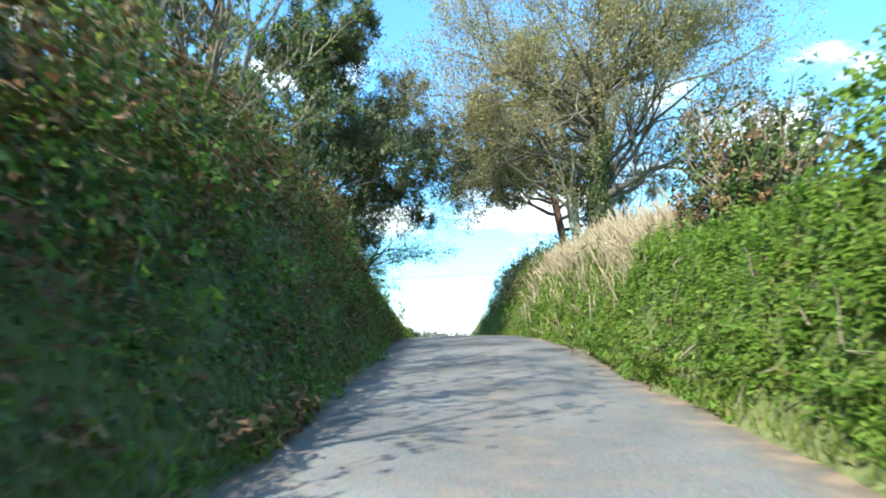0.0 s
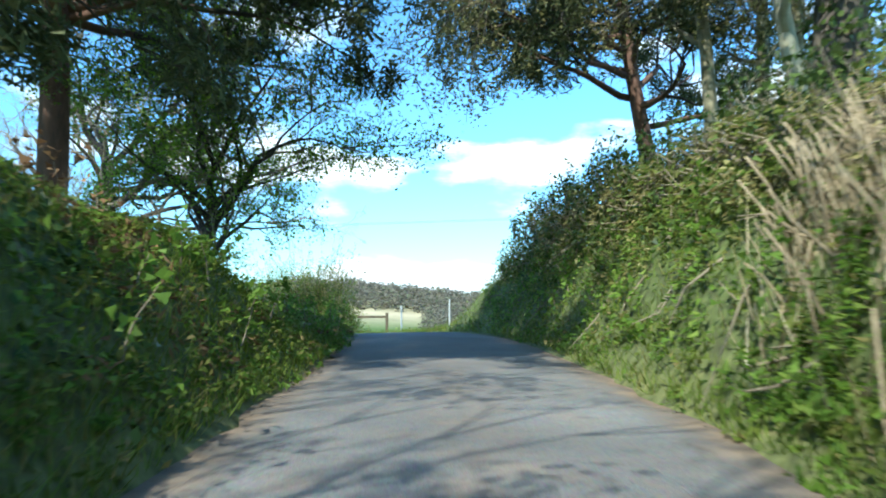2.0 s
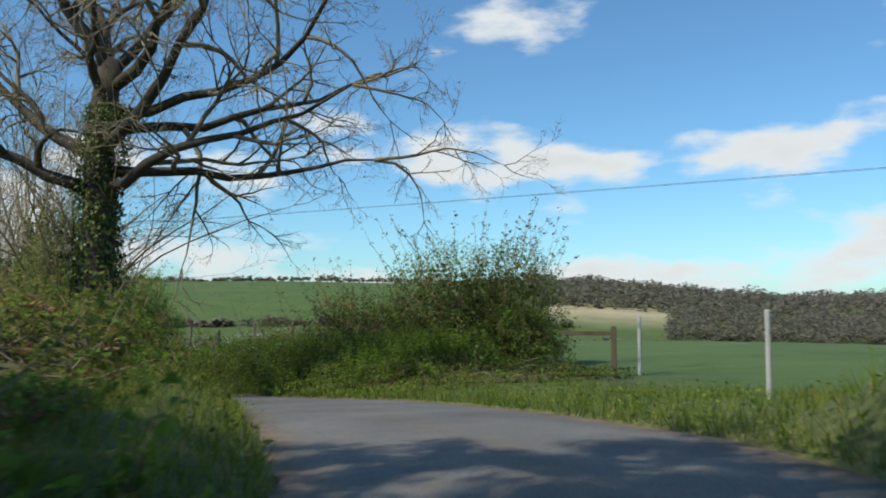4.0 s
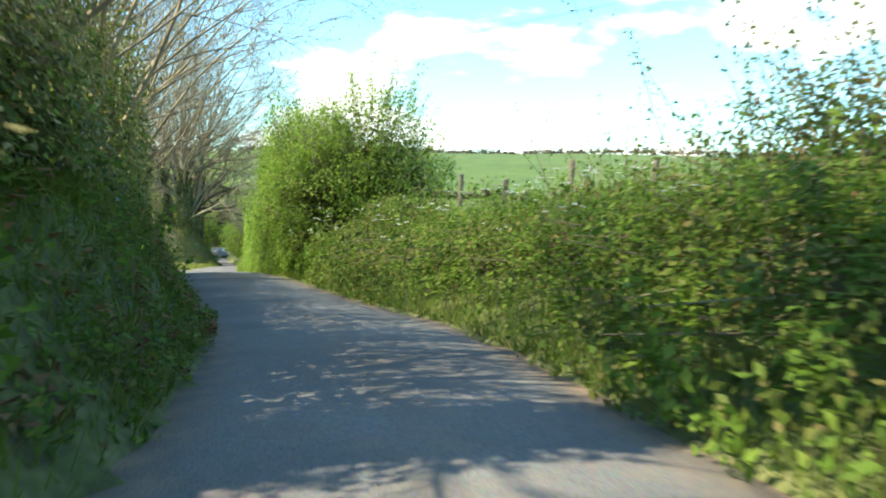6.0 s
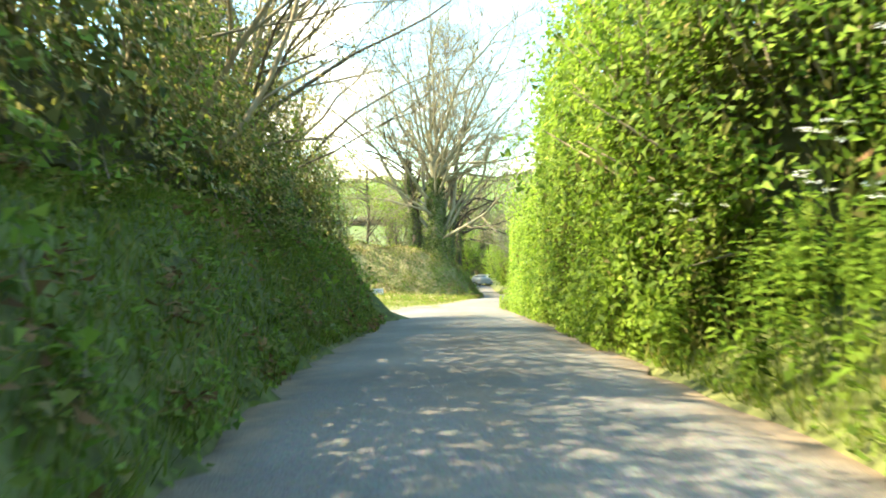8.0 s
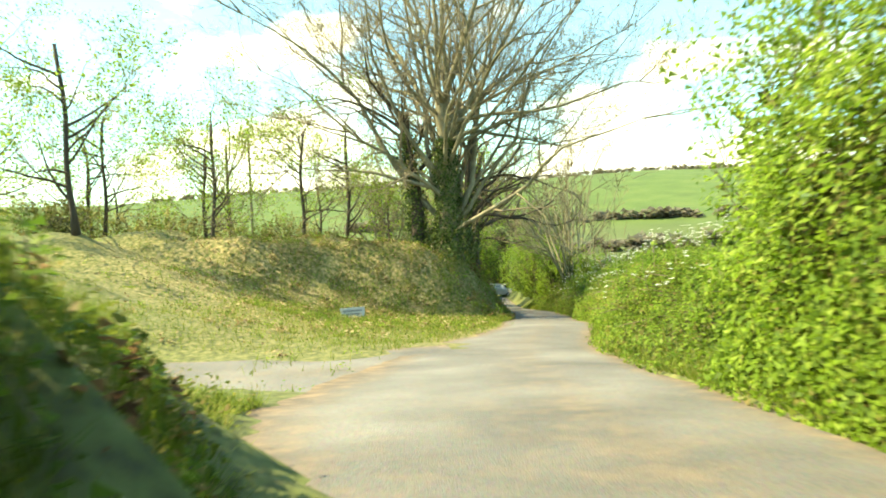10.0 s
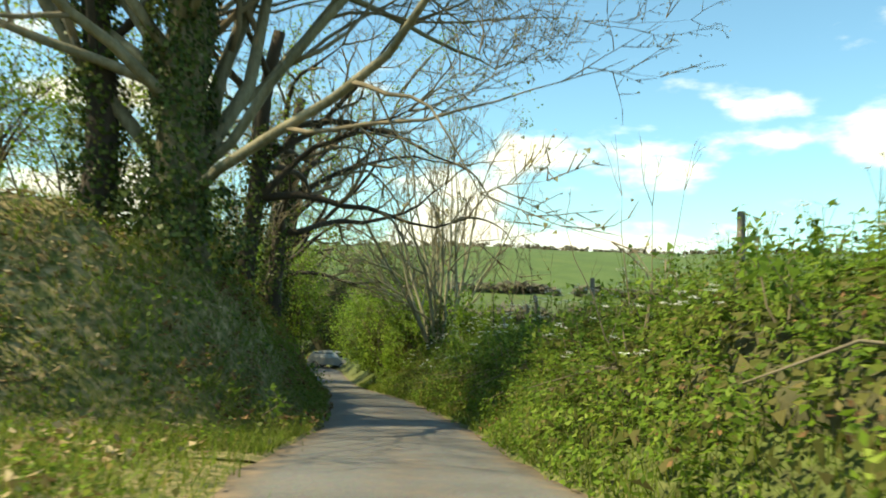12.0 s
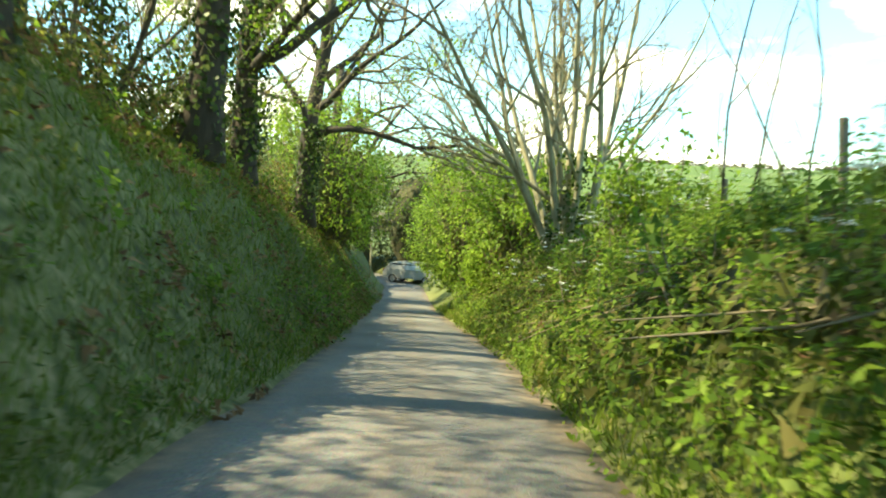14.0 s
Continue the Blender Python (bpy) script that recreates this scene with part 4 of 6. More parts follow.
tree("oak_tree", "pale forked oak stem standing against the great oak", (4.9, 28.4), [(2.2, (-0.5, -0.3, 0.8), 3.8, 0.07), (2.8, (-0.75, 0.1, 0.6), 3.8, 0.07), (3.3, (0.2, -0.4, 0.9), 3.4, 0.06)],
     {"kids": (4, 5, 5), "bend": 0.2, "split": 0.04}, BARK_PALE, TWIG, [(OLIVE, 2, 0.15, 0.08, "yellow-brown opening buds")], 42, (3.5, 0.15, -0.25, 0.1))
for k, (x, y, lx) in enumerate(((6.1, 34.4, -0.5), (7.0, 33.4, 0.8), (7.6, 35.8, 0.4))):
    _r = np.random.default_rng(50 + k)
    tree("pale_tree", "slender tree with pale mossy bark and bare twigs", (x, y), [(2.5 + 1.0 * j, d, 3.2, 0.07) for j, d in enumerate(spray_dirs(7, (25, 60), _r))],
         {"kids": (4, 5, 5), "split": 0.05}, BARK_PALE, TWIG, [(OLIVE, 1, 0.15, 0.08, "small opening buds")], 60 + k, (8.5, 0.17, lx, 0.3), group="pale trees on the bank")


def pine(at, label, trunk, limbs, seed, needle=9):
    rng = np.random.default_rng(seed)
    z = height_at(*at) - 0.1
    root = thing("pine_tree", label, "tree", (*at, z), "pines beside the lane")
    T, tips = (Tubes(), Tubes()), []
    h, r, lx, ly = trunk
    f = np.linspace(0, 1, 10)
    T[0].add(np.stack([lx * f, ly * f, h * f], -1) + np.stack([0.1 * np.sin(f * 8), 0.1 * np.cos(f * 6), 0 * f], -1), r * (1 - 0.6 * f), 11)
    P = {**TREE_DEFAULT, "kids": (5, 6, 5), "bend": 0.15, "lift": 0.02, "angle": (30, 70), "thin": 0.008, "from": 0.3, "split": 0.06}
    link_part("trunk", T[0].mesh("trunk"), BARK_PINE, root, smooth=True)
    for h0, d, ln, rr in limbs:
        L = Tubes()
        branch((L, T[1]), (lx * h0 / h, ly * h0 / h, h0), d, ln, rr, 3, rng, P, tips)
        if L.n:
            link_part("limb", L.mesh("limb"), BARK_PINE, root, smooth=True)
    link_part("twig_mass", T[1].mesh("twigs"), BARK_DARK, root)
    p = np.concatenate(tips)
    pos = np.repeat(p, needle, 0) + rng.normal(0, 0.11, (len(p) * needle, 3))
    link_part("crown", leaf_mesh("crown", pos, 0.25, rng, up=0.2, aspect=0.2, tri=True), NEEDLE, root, "dark green needles")
    return root


_r = np.random.default_rng(33)
pine((6.6, 40.0), "dark spreading pine leaning over the hedge", (10.5, 0.28, -1.2, 0.0), [(4.2 + 0.55 * k, d, 4.6 - 0.12 * k, 0.1) for k, d in enumerate(spray_dirs(11, (60, 95), _r))] + [(5.0, (-1, 0.1, 0.1), 4.6, 0.11), (6.3, (-1, -0.4, 0.2), 4.4, 0.1), (5.6, (-0.9, -0.6, 0.15), 5.0, 0.1), (6.0, (-0.4, -1, 0.1), 4.6, 0.1), (6.8, (-1, 0.1, 0.25), 5.2, 0.1), (7.3, (-0.8, -0.7, 0.25), 5.0, 0.1), (4.8, (0.3, -1, 0.1), 4.6, 0.1)], 71)
_r = np.random.default_rng(34)
pine((-6.5, 32.2), "dark spreading pine reaching over the lane", (11.5, 0.3, 0.9, -0.5), [(5.3 + 0.36 * k, d, 4.5 - 0.1 * k, 0.1) for k, d in enumerate(spray_dirs(16, (55, 92), _r))] + [(5.5, (1, -0.15, 0.12), 4.5, 0.12), (6.0, (0.9, -0.7, 0.2), 4.8, 0.12), (6.5, (0.9, 0.4, 0.2), 4.5, 0.12), (7.3, (1, -0.3, 0.3), 4.5, 0.11), (8.3, (1, 0.1, 0.35), 4.2, 0.1), (5.3, (0.3, -1, 0.15), 4.5, 0.11), (9.3, (0.8, -0.5, 0.4), 3.7, 0.09), (5.4, (0.6, 0.8, 0.15), 4.5, 0.1), (5.7, (-0.2, -1, 0.1), 4.3, 0.1), (5.7, (-1, -0.3, 0.12), 4.2, 0.1), (6.3, (-0.8, -0.7, 0.2), 4.2, 0.1), (6.9, (-1, 0.3, 0.2), 4.0, 0.1)], 72, 9)
_r = np.random.default_rng(35)
pine((-8.0, 24.5), "dark pine behind the hedge bank", (12.0, 0.3, 0.6, 0.3), [(3.4 + 0.6 * k, d, 4.8 - 0.1 * k, 0.11) for k, d in enumerate(spray_dirs(13, (55, 92), _r))], 73, 10)

# ---------------------------------------------------------------- lower lane, left-hand bank
hedge("hedge", "overgrown ivy and hazel hedge topping the steep bank", S_Y(-10), S_Y(21), -1, 2.0, 1.2, lambda s: table(s, (S_Y(-10), 1.3), (S_Y(11), 1.4), (S_Y(16), 1.2), (S_Y(21), 0.5)), 36000,
      [(IVY, 0.15, 0.075, "dark ivy leaves"), (BRAMBLE, 0.33, 0.07, ""), (BRACKEN, 0.42, 0.085, "brown dead bracken"), (GREEN, 0.1, 0.08, "fresh leaves")], seed=15, shoots=150, shoot_h=1.1, stems=240)
hedge("hedge", "low bracken and grass tangle on the bank shoulder", S_Y(19), S_Y(29.5), -1, 2.3, 0.9, 0.25, 6000,
      [(BRACKEN, 0.2, 0.08, "brown dead bracken"), (BRAMBLE, 0.8, 0.07, "")], seed=16, shoots=30, shoot_h=0.5, stems=60)
for k, (x, y, n) in enumerate(((-4.6, 6.5, 8), (-5.2, 10.2, 9), (-4.9, 14.0, 8), (-6.0, 17.0, 8), (-7.4, 20.0, 7), (-7.2, 12.5, 8), (-5.0, 2.0, 8))):
    _r = np.random.default_rng(80 + k)
    tree("hazel_tree", "many-stemmed hazel with young leaves on the bank top", (x, y), [(0.1, d, 7.0, 0.075) for d in spray_dirs(n, (4, 30), _r)],
         {"kids": (4, 4, 4), "ratio": 0.42, "bend": 0.08, "lift": 0.02, "split": 0.035, "angle": (20, 50), "from": 0.3}, BARK_OAK, TWIG,
         [(BRAMBLE, 1, 0.2, 0.10, "dull green leaves"), (GREEN, 1, 0.16, 0.09, "fresh green leaves")], 90 + k, None, [(0.0, 4.5, 0.55, 0.5, 1600)] if k in (1, 3, 5) else None, group="hazels on the bank")
_r = np.random.default_rng(36)
tree("thorn_tree", "spreading thorn tree coming into yellow-green leaf", (-4.6, 35.2), [(0.9 + 0.28 * k, d, 2.8, 0.07) for k, d in enumerate(spray_dirs(10, (12, 60), _r))] + [(1.9, (0.8, -0.4, 0.65), 3.8, 0.08), (2.4, (0.75, -0.5, 0.75), 3.8, 0.07), (2.2, (0.8, -0.1, 0.75), 3.6, 0.07)],
     {"kids": (5, 6, 6), "bend": 0.2, "lift": 0.02, "thin": 0.006, "split": 0.04}, BARK_DARK, TWIG, [(LIME, 6, 0.11, 0.06, "yellow-green young leaves")], 101, (2.9, 0.15, 0.25, 0.0))
hedge("hedge", "low rough hedge on the inside of the bend", S_Y(41), S_OAK - 1, -1, 2.6, 1.4, lambda s: table(s, (S_Y(41), 0.2), (S_BEND + 3, 0.3), (S_BEND + 6, 1.0)), 14000,
      [(BRAMBLE, 0.6, 0.075, ""), (BRACKEN, 0.15, 0.09, "brown dead bracken"), (GREEN, 0.25, 0.08, "fresh leaves")], seed=17, shoots=60, shoot_h=0.7, stems=90)

# ---------------------------------------------------------------- the bend: oak, bush, gateway
_r = np.random.default_rng(37)
tree("oak_tree", "large bare oak with ivy-covered trunk on the bank", (-14.4, 54.0),
     [(4.2, (0.95, 0.1, 0.10), 7.4, 0.16), (4.7, (0.85, 0.45, 0.16), 7.4, 0.16), (5.3, (0.95, -0.2, 0.22), 8.6, 0.18), (5.7, (0.75, 0.6, 0.3), 7.6, 0.16), (6.8, (0.9, -0.05, 0.42), 9.0, 0.17), (6.2, (0.88, 0.3, 0.34), 9.4, 0.15), (7.2, (0.8, 0.2, 0.65), 8.5, 0.15),
      (4.0, (-0.6, -0.7, 0.3), 6.0, 0.2), (5.0, (-0.9, 0.3, 0.35), 6.0, 0.2), (5.8, (-0.2, 0.95, 0.4), 6.5, 0.2), (6.2, (0.2, -0.9, 0.5), 5.0, 0.14), (7.0, (0.3, 0.1, 1.0), 6.5, 0.22), (7.2, (-0.4, -0.2, 1.0), 6.0, 0.2)],
     {"kids": (6, 5, 5, 4), "bend": 0.2, "lift": 0.0, "thin": 0.006, "ratio": 0.5, "angle": (28, 62), "from": 0.2, "up": 0.0}, BARK_DARK, TWIG, [(OLIVE, 1, 0.04, 0.03, "small brown buds")], 111, (7.6, 0.5, 0.2, 0.2), [(0.0, 6.4, 0.62, 0.46, 5200)], depth=4)

hedge("bramble_hedge", "wide bank of brambles, nettles and rough grass", S_GATE + 2.0, S_BUSH + 4, 1, 3.5, 3.4, lambda s: table(s, (S_GATE + 2, 0.15), (S_GATE + 5, 0.5), (S_GATE + 9, 0.9), (S_OAK, 1.15), (S_BUSH - 2, 1.15), (S_BUSH + 4, 1.6)), 38000,
      [(GREEN, 0.4, 0.085, "fresh green leaves"), (BRAMBLE, 0.57, 0.075, ""), (BRACKEN, 0.03, 0.06, "brown dead leaves")], seed=18, shoots=160, shoot_h=0.5, stems=200, lumps=0.3)
shrub("hawthorn_bush", "tall dark bush with upright leafy shoots", (-6.6, 63.9), 2.8, 4.1, 21000, [(BRAMBLE, 0.4, 0.075, ""), (GREEN, 0.4, 0.075, "fresh leaves"), (OLIVE, 0.2, 0.07, "pale buds")], seed=19, shoots=90, shoot_h=1.9, stems=60, squash=0.8)
shrub("hawthorn_bush", "lower tangled bush with dead leaves and shoots", (-11.0, 64.9), 2.8, 2.7, 14000, [(BRAMBLE, 0.5, 0.07, ""), (GREEN, 0.3, 0.07, "fresh leaves"), (BRACKEN, 0.2, 0.08, "brown dead leaves")], seed=20, shoots=70, shoot_h=1.5, stems=50, squash=0.8)
shrub("hawthorn_bush", "low green bush beside the gateway", (-5.0, 62.0), 1.3, 1.9, 8000, [(BRAMBLE, 0.7, 0.07, ""), (GREEN, 0.3, 0.08, "fresh leaves")], seed=22, shoots=30, shoot_h=0.6, stems=30)
shrub("rose_bush", "light bush with arching shoots above the brambles", (-17.2, 68.6), 1.3, 2.2, 3600, [(GREEN, 1.0, 0.06, "")], seed=23, shoots=22, shoot_h=1.4, stems=40, shoot_leaf=3)

# ---------------------------------------------------------------- middle lane
shrub("hawthorn_bush", "rounded bush in bright young leaf at the hedge's end", (-27.2, 71.6), 2.7, 3.7, 22000, [(LIME, 0.55, 0.075, "bright young leaves"), (GREEN, 0.45, 0.075, "")], seed=24, shoots=150, shoot_h=1.1, stems=70, squash=0.9)
shrub("hawthorn_bush", "upright bush in bright young leaf rising above its neighbour", (-26.7, 71.7), 1.5, 5.4, 10000, [(LIME, 0.5, 0.07, "bright young leaves"), (GREEN, 0.5, 0.07, "")], seed=29, shoots=110, shoot_h=1.2, stems=40)
hedge("hedge", "tall hedge in bright young leaf, sunlit", S_BUSH + 6.5, S_HEDGE_END, 1, 1.35, 1.45, lambda s: table(s, (S_BUSH + 6, 4.0), (S_BUSH + 12, 5.2), (S_HEDGE_END - 8, 4.7), (S_HEDGE_END - 3, 3.5), (S_HEDGE_END, 2.6)), 120000,
      [(LIME, 0.62, 0.066, "bright young leaves"), (GREEN, 0.4, 0.068, ""), (BRAMBLE, 0.05, 0.07, "dull leaves")], seed=25, shoots=520, shoot_h=1.2, stems=320, lumps=0.36, top_sharp=1.05)
hedge("hedge", "overgrown field hedge of ivy and thorn on the bank", S_OAK - 1, S_CORNER - 5, -1, 2.15, 1.25, lambda s: table(s, (S_OAK, 2.8), (S_OAK + 8, 3.3), (S_CORNER - 8, 3.0), (S_CORNER - 4, 2.2)), 80000,
      [(OLIVE, 0.36, 0.055, "yellow-brown buds"), (BRAMBLE, 0.4, 0.06, ""), (GREEN, 0.18, 0.06, "fresh leaves"), (IVY, 0.06, 0.07, "dark ivy leaves")], seed=26, shoots=300, shoot_h=1.5, stems=520, lumps=0.3, top_sharp=0.5)
for k, ds in enumerate((1, 4, 7.5, 11, 14.5, 18, 21, 24)):
    _r = np.random.default_rng(120 + k)
    xy, _ = beside(np.array([S_OAK + ds + 0.0]), 1.9 + 0.6 * (k % 2), -1)
    tree("thorn_tree", "twiggy hedgerow tree with olive buds above the bank", tuple(xy[0]), [(0.2, d, 7.8 if k < 4 else 7.0, 0.05) for d in spray_dirs(13, (4, 36), _r)],
         {"kids": (4, 4, 5), "ratio": 0.45, "bend": 0.13, "lift": 0.01, "split": 0.04, "angle": (22, 58), "from": 0.25}, DEAD_STEM, TWIG,
         [(OLIVE, 2, 0.12, 0.045, "yellow-brown buds")], 130 + k, None, [(0.0, 4.0, 0.7, 0.6, 1800)] if k % 2 else None, group="hedgerow trees above the bank")

for k, ds in enumerate((-13, -7.5)):
    _r = np.random.default_rng(320 + k)
    xy, _ = beside(np.array([S_CORNER + ds + 0.0]), 2.5 + 0.4 * k, -1)
    tree("thorn_tree", "twiggy thorn tree with an ivy-clad stem above the bank", tuple(xy[0]), [(0.3 + 0.35 * j, d, 6.4 - 0.16 * j, 0.05) for j, d in enumerate(spray_dirs(14, (8, 55), _r))],
         {"kids": (4, 5, 5), "ratio": 0.45, "bend": 0.15, "lift": 0.01, "split": 0.04, "angle": (25, 60), "from": 0.2}, BARK_OAK, TWIG,
         [(OLIVE, 2, 0.06, 0.035, "yellow-brown buds")], 330 + k, (4.5, 0.14, 0.1, 0.1), [(0.0, 4.2, 0.55, 0.4, 2400)], group="hedgerow trees above the bank")

# ---------------------------------------------------------------- side lane, sign bank and beech
_r = np.random.default_rng(38)
BEECH = (-67.9, 92.2)
tree("beech_tree", "great many-stemmed bare beech with ivy round its foot", BEECH,
     [(0.5, d, 15.0, 0.17) for d in spray_dirs(9, (6, 24), _r)] + [(1.2 + 0.3 * k, d, 11.5, 0.11) for k, d in enumerate(spray_dirs(11, (26, 56), _r, 20))] + [(5.4 + 0.25 * k, d, 12.0, 0.14) for k, d in enumerate(spray_dirs(8, (8, 50), _r, 50))]
     + [(5.0 + 0.25 * k, d, 9.0, 0.10) for k, d in enumerate(spray_dirs(9, (40, 64), _r, 10))]
     + [(5.2, (0.62, 0.62, 0.45), 8.2, 0.10), (5.4, (0.75, 0.45, 0.45), 8.8, 0.10), (6.2, (0.7, 0.6, 0.45), 9.4, 0.11), (5.6, (0.55, 0.8, 0.36), 8.4, 0.11), (6.4, (0.5, 0.85, 0.42), 9.0, 0.11), (3.2, (-0.55, -0.75, 0.4), 7.5, 0.12), (2.8, (0.3, -0.9, 0.4), 7.5, 0.12)],
     {"kids": (6, 5, 5, 3), "bend": 0.15, "lift": 0.014, "thin": 0.010, "ratio": 0.5, "angle": (25, 60), "from": 0.2, "up": 0.12, "slim": 0.45}, BARK_BEECH, TWIG, [(OLIVE, 1, 0.06, 0.05, "small brown buds")], 141, (7.6, 0.46, 0.3, -0.3), [(0.0, 5.6, 0.62, 0.44, 5200), (0.0, 1.6, 1.3, 0.8, 2200)], sink=0.5, depth=4)
tree("beech_tree", "tall ivy-clad stem crowded against the great beech", (-68.9, 91.2), [(3.5 + 0.5 * k, d, 5.5, 0.1) for k, d in enumerate(spray_dirs(7, (15, 60), _r))],
     {"kids": (4, 6, 6), "bend": 0.15, "ratio": 0.45}, BARK_DARK, TWIG, None, 142, (7.0, 0.33, -0.4, -0.3), [(0.0, 6.0, 0.5, 0.36, 3600)], sink=0.3)
YOUNG = []
for k, (x, y) in enumerate(((-73.0, 83.0), (-76.0, 79.0), (-72.5, 87.0), (-78.0, 84.0))):
    _r = np.random.default_rng(150 + k)
    YOUNG.append(tree("young_tree", "slender young tree in light green leaf", (x, y), [(1.0 + 0.36 * j, d, 2.9, 0.045) for j, d in enumerate(spray_dirs(11, (30, 75), _r))],
                      {"kids": (3, 4, 4), "split": 0.03, "lift": 0.03}, BARK_DARK, TWIG, [(LIME, 3, 0.22, 0.09, "light green young leaves"), (OLIVE, 1, 0.2, 0.06, "brown buds")], 160 + k, (5.5, 0.09, 0.2, 0.1), group="young trees behind the bank"))
_r = np.random.default_rng(158)
for k, (x, y) in enumerate(((-75.0, 90.5), (-79.5, 79.0), (-70.5, 77.0), (-82.0, 86.5), (-76.5, 74.0), (-84.0, 81.0), (-80.5, 91.5), (-71.5, 70.5), (-79.5, 97.4), (-85.0, 74.5), (-78.0, 94.5), (-67.0, 68.0))):
    copy_thing(YOUNG[k % 4], Matrix.Translation((x, y, height_at(x, y) - 0.1)) @ Matrix.Rotation(_r.uniform(0, 6.3), 4, "Z") @ Matrix.Scale(_r.uniform(0.85, 1.3), 4))
for k, (x, y, r, h) in enumerate(((-77.0, 86.5, 2.2, 2.0), (-79.0, 81.5, 2.6, 2.4), (-76.5, 77.0, 2.2, 2.0), (-81.0, 90.0, 2.6, 2.6), (-83.5, 84.5, 3.0, 3.0), (-80.0, 72.0, 2.8, 2.6))):
    shrub("thorn_bush", "brown-green scrub bush behind the bank", (x, y), r, h, 3200, [(OLIVE, 0.4, 0.10, "brown buds"), (BRAMBLE, 0.6, 0.10, "")], seed=250 + k, shoots=30, shoot_h=0.8, stems=20, group="scrub behind the bank")

# ---------------------------------------------------------------- lower end of the lane
hedge("bramble_hedge", "bank of nettles, brambles and cow parsley along the lane", S_HEDGE_END + 1.5, S_OF(-84, 108), 1, 2.0, 2.1, lambda s: table(s, (S_HEDGE_END + 1, 0.7), (S_SIGN, 1.15), (S_BEECH, 1.0), (S_BEECH + 5, 0.85), (S_END, 0.9)), 64000,
      [(GREEN, 0.55, 0.06, "fresh green leaves"), (LIME, 0.15, 0.055, "bright young leaves"), (BRAMBLE, 0.28, 0.06, ""), (BRACKEN, 0.02, 0.05, "brown dead leaves")], seed=27, shoots=260, shoot_h=0.45, stems=240, lumps=0.3)
hedge("hedge", "dark ivy and bramble hedge on the shaded bank", S_BEECH + 2, S_OF(-100, 119), -1, 3.9, 1.4, lambda s: table(s, (S_BEECH, 0.5), (S_BEECH + 8, 0.9), (S_BEECH + 16, 2.0), (S_END, 3.2)), 34000,
      [(IVY, 0.25, 0.08, "dark ivy leaves"), (BRAMBLE, 0.55, 0.075, ""), (BRACKEN, 0.2, 0.08, "brown dead leaves")], seed=28, shoots=120, shoot_h=0.9, stems=200)
for k, (x, y, dl, iv) in enumerate(((-72.6, 96.2, 5.5, 4.5), (-76.5, 99.4, 6.5, 5.0), (-80.5, 101.6, 7.5, 4.0), (-86.5, 106.0, 6.0, 3.0), (-93.0, 110.0, 6.0, 3.0))):
    _r = np.random.default_rng(170 + k)
    tree("oak_tree", "ivy-clad tree leaning out over the lane", (x, y), [(2.6, (0.55, 0.75, 0.35), dl, 0.13), (3.4, (0.75, 0.5, 0.5), dl, 0.12), (4.2, (0.3, 0.85, 0.6), dl, 0.12)] + [(2.5 + 0.8 * j, d, 5.0, 0.11) for j, d in enumerate(spray_dirs(5, (25, 70), _r))],
         {"kids": (4, 4, 3, 3) if k > 1 else (5, 4, 4, 3), "bend": 0.2, "lift": 0.01, "thin": 0.006, "ratio": 0.5}, BARK_DARK, TWIG, [(LIME, 2, 0.2, 0.09, "opening lime leaves")] if k > 1 else None, 180 + k, (7.0, 0.26, 0.5, 0.4), [(0.0, iv, 0.36, 0.3, 1700)], group="trees over the lower lane", depth=4)
for k, (x, y) in enumerate(((-77.0, 93.4), (-80.2, 95.6), (-78.6, 98.4), (-83.0, 101.5))):
    _r = np.random.default_rng(260 + k)
    tree("thorn_tree", "twiggy thorn tree crowding the shaded bank", (x, y), [(0.2, d, 5.6, 0.055) for d in spray_dirs(8, (5, 42), _r)],
         {"kids": (5, 5, 5), "ratio": 0.45, "bend": 0.14, "lift": 0.01, "split": 0.04, "angle": (22, 58), "from": 0.25}, BARK_OAK, TWIG,
         [(OLIVE, 1, 0.12, 0.05, "yellow-brown buds")], 270 + k, None, [(0.0, 3.0, 0.5, 0.4, 1200)] if k > 0 else None, group="thorn trees on the shaded bank")
for k, (x, y, n) in enumerate(((-77.2, 107.6, 9), (-80.6, 110.6, 8))):
    _r = np.random.default_rng(190 + k)
    tree("hazel_tree", "coppiced tree with many pale bare stems", (x, y), [(0.1, d, 8.5, 0.10) for d in spray_dirs(n, (4, 24), _r)] + [(1.8, (-0.6, -0.75, 0.35), 4.0, 0.07)],
         {"kids": (6, 6, 5), "ratio": 0.36, "bend": 0.08, "lift": 0.01, "split": 0.04, "angle": (20, 50), "from": 0.25}, BARK_PALE, TWIG, [(OLIVE, 1, 0.1, 0.05, "small buds")], 200 + k, None, [(0.0, 3.0, 0.5, 0.4, 900)], group="coppiced trees by the lane")
for k, (x, y, r, h) in enumerate(((-80.0, 108.9, 1.5, 3.0), (-86.0, 112.6, 2.2, 4.6), (-92.5, 117.6, 2.4, 5.0), (-99.5, 122.0, 2.4, 5.0), (-74.6, 107.4, 1.2, 2.2), (-90.0, 108.6, 2.2, 5.0), (-98.0, 113.2, 2.4, 5.5))):
    shrub("hazel_bush", "hazel bush in bright young leaf at the lane's edge", (x, y), r, h, int(3600 * r), [(LIME, 0.7, 0.10, "bright young leaves"), (GREEN, 0.3, 0.10, "")], seed=210 + k, shoots=50, shoot_h=1.0, stems=30, group="hazel bushes along the lower lane")
